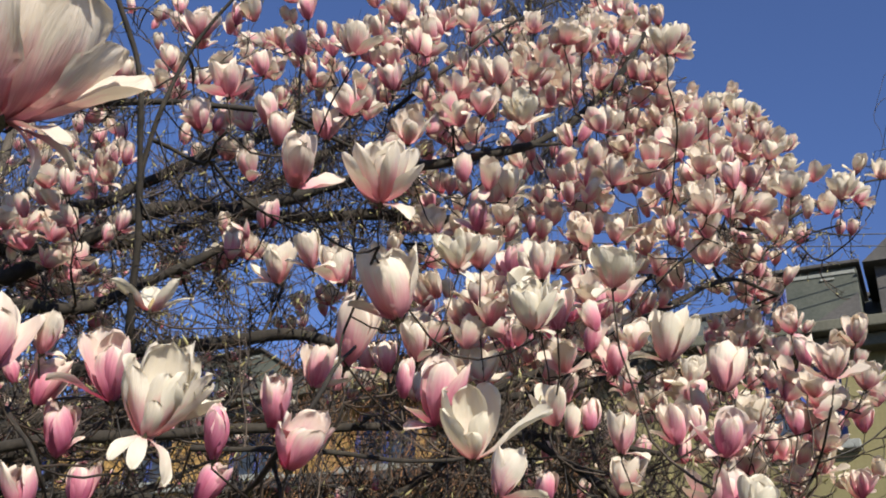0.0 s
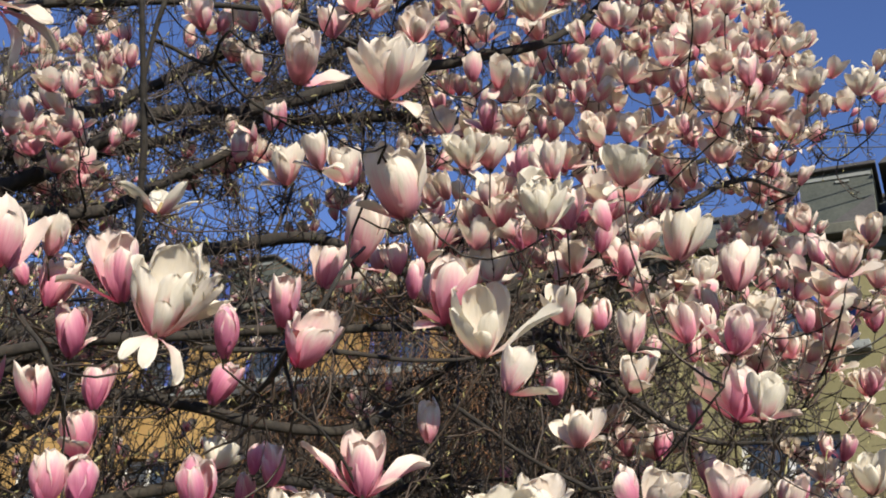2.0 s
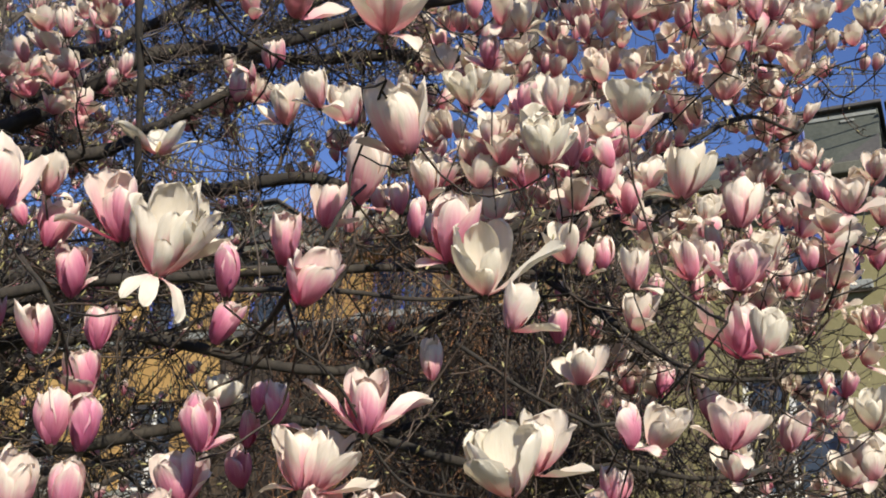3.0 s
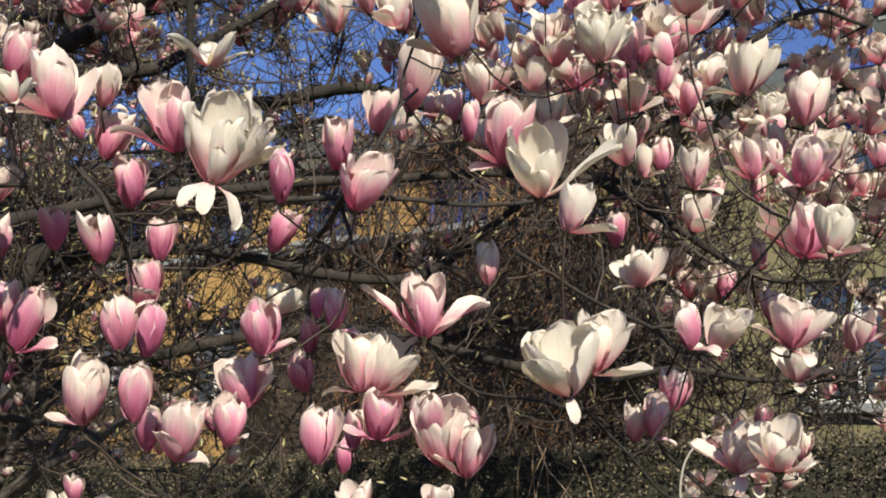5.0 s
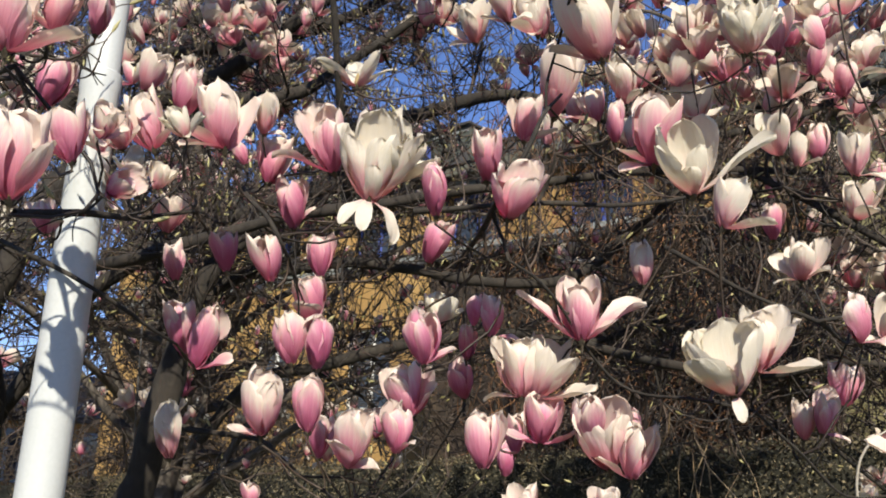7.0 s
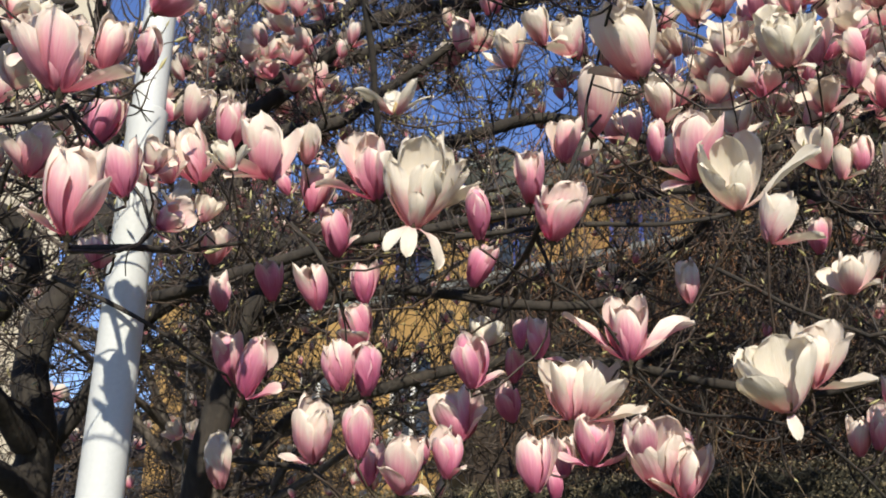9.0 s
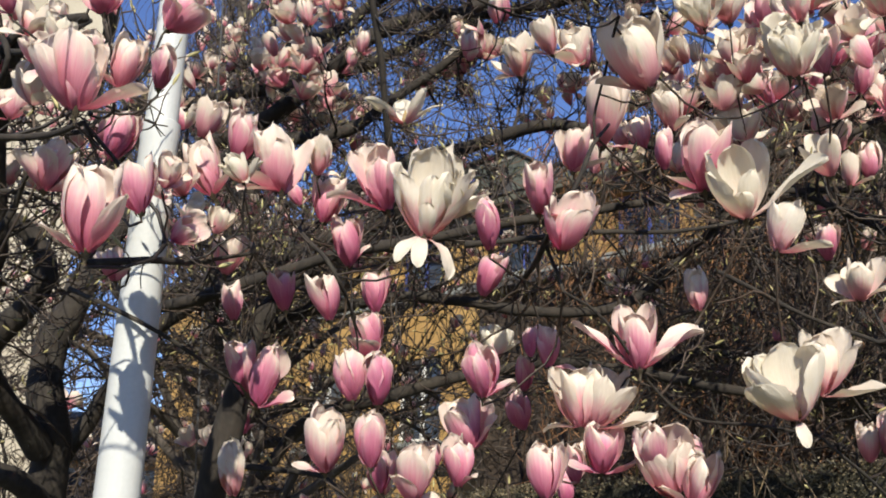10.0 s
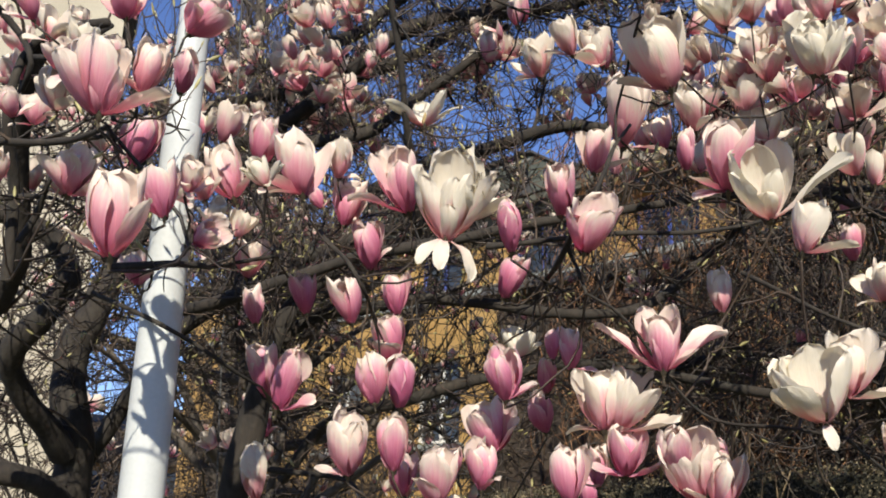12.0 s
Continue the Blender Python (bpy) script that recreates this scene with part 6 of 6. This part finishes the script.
def twig(start, end, r0, r1, bend, n=6):
    s = np.linspace(0, 1, n)[:, None]
    p = start + (end - start) * s + bend * (np.sin(np.pi * s))
    L = np.linalg.norm(end - start)
    p[1:-1] += rng.normal(0, 0.018 * L, (n - 2, 3))
    r = np.linspace(r0, r1, n)
    v, f = tube(p, r, 4 if r0 > 0.003 else 3)
    TWIGS.add(v, f)
    TWIG_P.append(p)
    return p


TWIG_P = []
cloud, radius = wood_cloud()
for i, (p, a, s) in enumerate(FLOWERS):
    foot = p - a * s * 0.15
    if p[1] < 1.1:
        # the nearest blossoms hang on a bough that comes in from the side
        twig(foot + np.array([-0.42, -0.12, 0.08]), foot, 0.0035, 0.0025, np.array([0.0, 0.0, 0.03]), 9)
        continue
    d = np.linalg.norm(cloud - foot, axis=1) + 0.12 * np.maximum(0, cloud[:, 2] - foot[2] + 0.05)
    k = int(d.argmin())
    gap = np.linalg.norm(cloud[k] - foot)
    ways = []
    for n in range(6):
        bend = -a * 0.12 * gap + np.array([0, (0.22 + 0.06 * n) * gap, 0]) + rng.normal(0, 0.05 * gap, 3)
        u = np.linspace(0, 0.9, 12)[:, None]
        ways.append((crossings(cloud[k] + (foot - cloud[k]) * u + bend * np.sin(np.pi * u)), n, bend))
    twig(cloud[k], foot, 0.0022 + 0.003 * min(gap, 1), 0.0024, min(ways, key=lambda w: w[:2])[2], 7)


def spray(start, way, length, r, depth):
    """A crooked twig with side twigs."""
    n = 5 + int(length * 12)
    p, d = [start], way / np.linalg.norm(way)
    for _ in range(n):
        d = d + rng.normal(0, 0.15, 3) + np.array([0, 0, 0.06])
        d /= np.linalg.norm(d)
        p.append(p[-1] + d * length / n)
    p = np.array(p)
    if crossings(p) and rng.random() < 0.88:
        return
    v, f = tube(p, np.linspace(r, max(0.0011, r * 0.45), len(p)), 3)
    TWIGS.add(v, f)
    TIPS.append((p[-1], d))
    if depth:
        for _ in range(rng.integers(2, 5)):
            k = rng.integers(1, len(p))
            spray(p[k], d + rng.normal(0, 0.9, 3), length * rng.uniform(0.3, 0.65), r * 0.7, depth - 1)


weights = np.clip(radius, 0.003, 0.02) * np.where((cloud[:, 0] > 0.2) & (cloud[:, 2] < 2.7), 3.2, 1.0) * np.where((cloud[:, 0] < -0.3) & (cloud[:, 1] > 3.2), 1.25, 1.0)
picks = rng.choice(len(cloud), 2700, p=weights / weights.sum())
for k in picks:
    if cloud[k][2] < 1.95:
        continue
    # most sprays close to the camera are left out, so that the flowers stay clear
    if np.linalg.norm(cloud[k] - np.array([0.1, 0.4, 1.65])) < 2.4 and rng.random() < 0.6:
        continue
    # few twigs between the camera and the lamp post
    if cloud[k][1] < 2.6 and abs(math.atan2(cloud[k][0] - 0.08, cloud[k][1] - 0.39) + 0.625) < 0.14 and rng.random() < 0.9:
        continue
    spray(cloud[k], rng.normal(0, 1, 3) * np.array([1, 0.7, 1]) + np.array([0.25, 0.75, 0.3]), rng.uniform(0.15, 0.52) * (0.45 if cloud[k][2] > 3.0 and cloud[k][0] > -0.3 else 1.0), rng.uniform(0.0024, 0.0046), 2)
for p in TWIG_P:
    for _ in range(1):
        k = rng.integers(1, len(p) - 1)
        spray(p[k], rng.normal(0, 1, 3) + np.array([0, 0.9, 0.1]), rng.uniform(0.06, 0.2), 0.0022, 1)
ob = tagged(attach("twig_tangle", TWIGS.mesh("twig_tangle", [TWIG]), tree, None, "tangle of thin bare brown twigs"), kind="stuff")
ob.matrix_parent_inverse = UNDO

# one pale bowed shoot that sags out of the crown
v, f = tube(*spline([(0.453, 2.896, 1.660), (0.449, 2.882, 1.712), (0.459, 2.868, 1.772), (0.485, 2.861, 1.813), (0.517, 2.860, 1.837)], [0.0035, 0.0032, 0.003, 0.0026, 0.002], 0.02), 6)
ob = attach("shoot", mesh_of("shoot", v, f, [PALE_STEM]), tree, None, "pale bowed shoot")
ob.matrix_parent_inverse = UNDO

# leaf buds at some of the twigs' tips
BUDS = Heap()
for p, d in TIPS:
    if rng.random() < 0.30:
        L = rng.uniform(0.010, 0.026)
        q = p + np.outer(np.linspace(0, 1, 5), d + np.array([0, 0, 0.25])) * L
        v, f = tube(q, L * np.array([0.06, 0.14, 0.15, 0.10, 0.02]), 5)
        BUDS.add(v, f)
ob = tagged(attach("leaf_bud_scatter", BUDS.mesh("leaf_bud_scatter", [BUD]), tree, None, "small furry yellow-green leaf buds"), kind="stuff")
ob.matrix_parent_inverse = UNDO


# ---- blossom in the depth of the crown, too far off to count ----
def heap_flower(h, place, axis, size, state, shapes):
    m = np.array(upright(place, axis, size, rng.uniform(0, 6.28)))
    for kind, turn, length in whorl(state, True):
        if rng.random() < 0.12:
            continue
        v, f, uv, slot = shapes[kind][rng.integers(2)]
        t = np.array(Matrix.Rotation(radians(turn + rng.normal(0, 14)), 4, "Z") @ Matrix.Rotation(rng.normal(0, 0.12), 4, "Y"))
        w = m @ t
        h.add(v * length @ w[:3, :3].T + w[:3, 3], f, uv, slot)


SMALL = {k: [petal_shape(k, 900 + n, 3, 4) for n in range(2)] for k in PETALS}
MIDDLE = {k: [petal_shape(k, 700 + n, 4, 6) for n in range(2)] for k in PETALS}
h = Heap()
STATES = ["bud", "cup", "cup", "open", "open"]
for p, a, s in FLOWERS:
    d = np.linalg.norm(p - np.array([0.1, 0.4, 1.65]))
    if p[0] > 1.62 or d < 3.1 and not (d > 2.15 and p[0] > -0.25 and p[2] > 2.6):
        continue
    away = (p - np.array([0.1, 0.4, 1.65])) / d
    for _ in range(6 if d > 3.1 else 3):
        q = p + away * rng.uniform(0.10, 0.6) + rng.normal(0, 0.06, 3) + np.array([-0.09, 0, -0.08])
        heap_flower(h, q, a + rng.normal(0, 0.35, 3), rng.uniform(0.08, 0.11), STATES[rng.integers(5)], MIDDLE)
ob = tagged(attach("inner_blossom", h.mesh("inner_blossom", [FAR_OUT, FAR_IN]), tree, None, "pink and white blossom deep in the crown"), kind="stuff")
ob.matrix_parent_inverse = UNDO

# ---- a second magnolia behind, with its own trunk, boughs and blossom ----
BACK = Vector((-2.78, 5.3, 0.0))
back_tree = thing("magnolia_tree", Matrix.Translation(BACK), "second magnolia behind, grey trunk and sparse pale pink blossom", "tree")
boughs, h, hw = [], Heap(), Heap()
v, f = tube(*spline([(0.02, 0, 0), (-0.02, 0, 0.9), (0.03, -0.02, 1.8), (0.05, 0, 2.6), (0.1, 0.1, 3.3)], [0.11, 0.09, 0.08, 0.065, 0.05], 0.06), 12)
attach("trunk", mesh_of("trunk", v, f, [FAR_BARK]), back_tree)
for n in range(34):
    a, up = n * 2.4 + rng.normal(0, 0.3), rng.uniform(0.15, 1.25)
    z0 = rng.uniform(1.3, 3.2)
    L = rng.uniform(1.2, 2.6)
    d = np.array([math.cos(a) * math.cos(up), 0.7 * math.sin(a) * math.cos(up), math.sin(up)])
    p = [np.array([0.04, 0, z0])]
    for _ in range(5):
        d = d + rng.normal(0, 0.16, 3)
        d /= np.linalg.norm(d)
        p.append(p[-1] + d * L / 5)
    q, r = spline(p, np.linspace(0.032, 0.006, 6), 0.06)
    boughs.append(q)
    v, f = tube(q, r, 7)
    attach("limb", mesh_of("limb", v, f, [FAR_BARK]), back_tree)
for q in boughs:
    for _ in range(26):
        k = rng.integers(len(q) // 4, len(q))
        d = rng.normal(0, 1, 3) + np.array([0, 0, 0.5])
        d /= np.linalg.norm(d)
        L = rng.uniform(0.2, 0.7)
        s = np.linspace(0, 1, 6)[:, None]
        p = q[k] + d * L * s + rng.normal(0, 0.03, (6, 3)) * s
        v, f = tube(p, np.linspace(0.005, 0.002, 6), 3)
        hw.add(v, f)
        for _ in range(2):
            j = rng.integers(2, 6)
            e = d + rng.normal(0, 0.8, 3)
            e /= np.linalg.norm(e)
            v, f = tube(p[j] + e * L * 0.5 * s, np.linspace(0.003, 0.0014, 6), 3)
            hw.add(v, f)
            if rng.random() < (0.75 if p[j][2] > 3.0 else 0.22):
                heap_flower(h, p[j] + e * L * 0.5, np.array([0, 0, 1.0]) + rng.normal(0, 0.35, 3), rng.uniform(0.055, 0.09), STATES[rng.integers(5)], SMALL)
tagged(attach("twig_tangle", hw.mesh("twig_tangle", [TWIG]), back_tree), kind="stuff")
tagged(attach("blossom", h.mesh("blossom", [FAR_OUT, FAR_IN]), back_tree, None, "small pale pink blossom"), kind="stuff")

# ---- a weeping birch beside the house ----
birch = thing("birch_tree", pose(7.95, 11.6, 0), "tall birch with thin bare weeping twigs beside the house", "tree", "birches")
v, f = tube(*spline([(0, 0, 0), (0.1, 0, 3), (0, 0.1, 7), (0.1, 0, 11), (0, 0, 14.5)], [0.18, 0.16, 0.13, 0.08, 0.03], 0.3), 10)
attach("trunk", mesh_of("trunk", v, f, [FAR_BARK]), birch)
h = Heap()
for n in range(14):
    a, z0 = n * 2.4, rng.uniform(7, 13.5)
    out = rng.uniform(1.2, 2.3)
    end = np.array([math.cos(a) * out, math.sin(a) * out, z0 + rng.uniform(0.1, 0.9)])
    q, r = spline([(0, 0, z0 - 0.6), end * 0.5 + np.array([0, 0, z0 * 0.5]), end], [0.04, 0.025, 0.01], 0.2)
    v, f = tube(q, r, 5)
    attach("limb", mesh_of("limb", v, f, [FAR_BARK]), birch)
    for _ in range(58):
        p = [q[rng.integers(len(q) // 3, len(q))]]
        d = np.array([rng.normal(0, 0.4), rng.normal(0, 0.4), -0.4])
        for _ in range(7):
            d = d * 0.8 + rng.normal(0, 0.12, 3) + np.array([0, 0, -0.25])
            p.append(p[-1] + d / np.linalg.norm(d) * 0.22)
        v, f = tube(np.array(p), np.linspace(0.007, 0.0035, 8), 3)
        h.add(v, f)
tagged(attach("twig_tangle", h.mesh("twig_tangle", [TWIG]), birch), kind="stuff")

tagged(copy_thing(birch, pose(0.54, 11.82, 0.00, 0, 0, 70)), "tall birch with thin bare weeping twigs behind the magnolia")
tagged(copy_thing(birch, pose(-8.02, 13.67, 0, 0, 0, 200)), "tall birch with thin bare weeping twigs behind the lamp post")

# ---- cables over the roof ----
for dz in (0.0, 0.16):
    a, b = np.array([-3.0, 11.6, 8.25 + dz]), np.array([9.0, 9.3, 7.55 + dz])
    s = np.linspace(0, 1, 24)[:, None]
    p = a + (b - a) * s - np.array([0, 0, 0.35]) * (4 * s * (1 - s))
    v, f = tube(p, np.full(24, 0.007), 5)
    tagged(new("cable", mesh_of("cable", v, f, [CABLE])), "thin dark overhead cable against the sky", "cable", "overhead cables")

# ---- a thin wire that hangs down beside the lamp post ----
s = np.linspace(0, 1, 20)[:, None]
p = np.array([-2.013, 3.513, 4.6]) * (1 - s) + np.array([-1.879, 3.727, 0.0]) * s
p[:, 0] += 0.012 * np.sin(np.linspace(0, 9, 20))
v, f = tube(p, np.full(20, 0.0035), 5)
tagged(new("wire", mesh_of("wire", v, f, [CABLE])), "thin dark wire hanging straight down beside the lamp post", "wire")
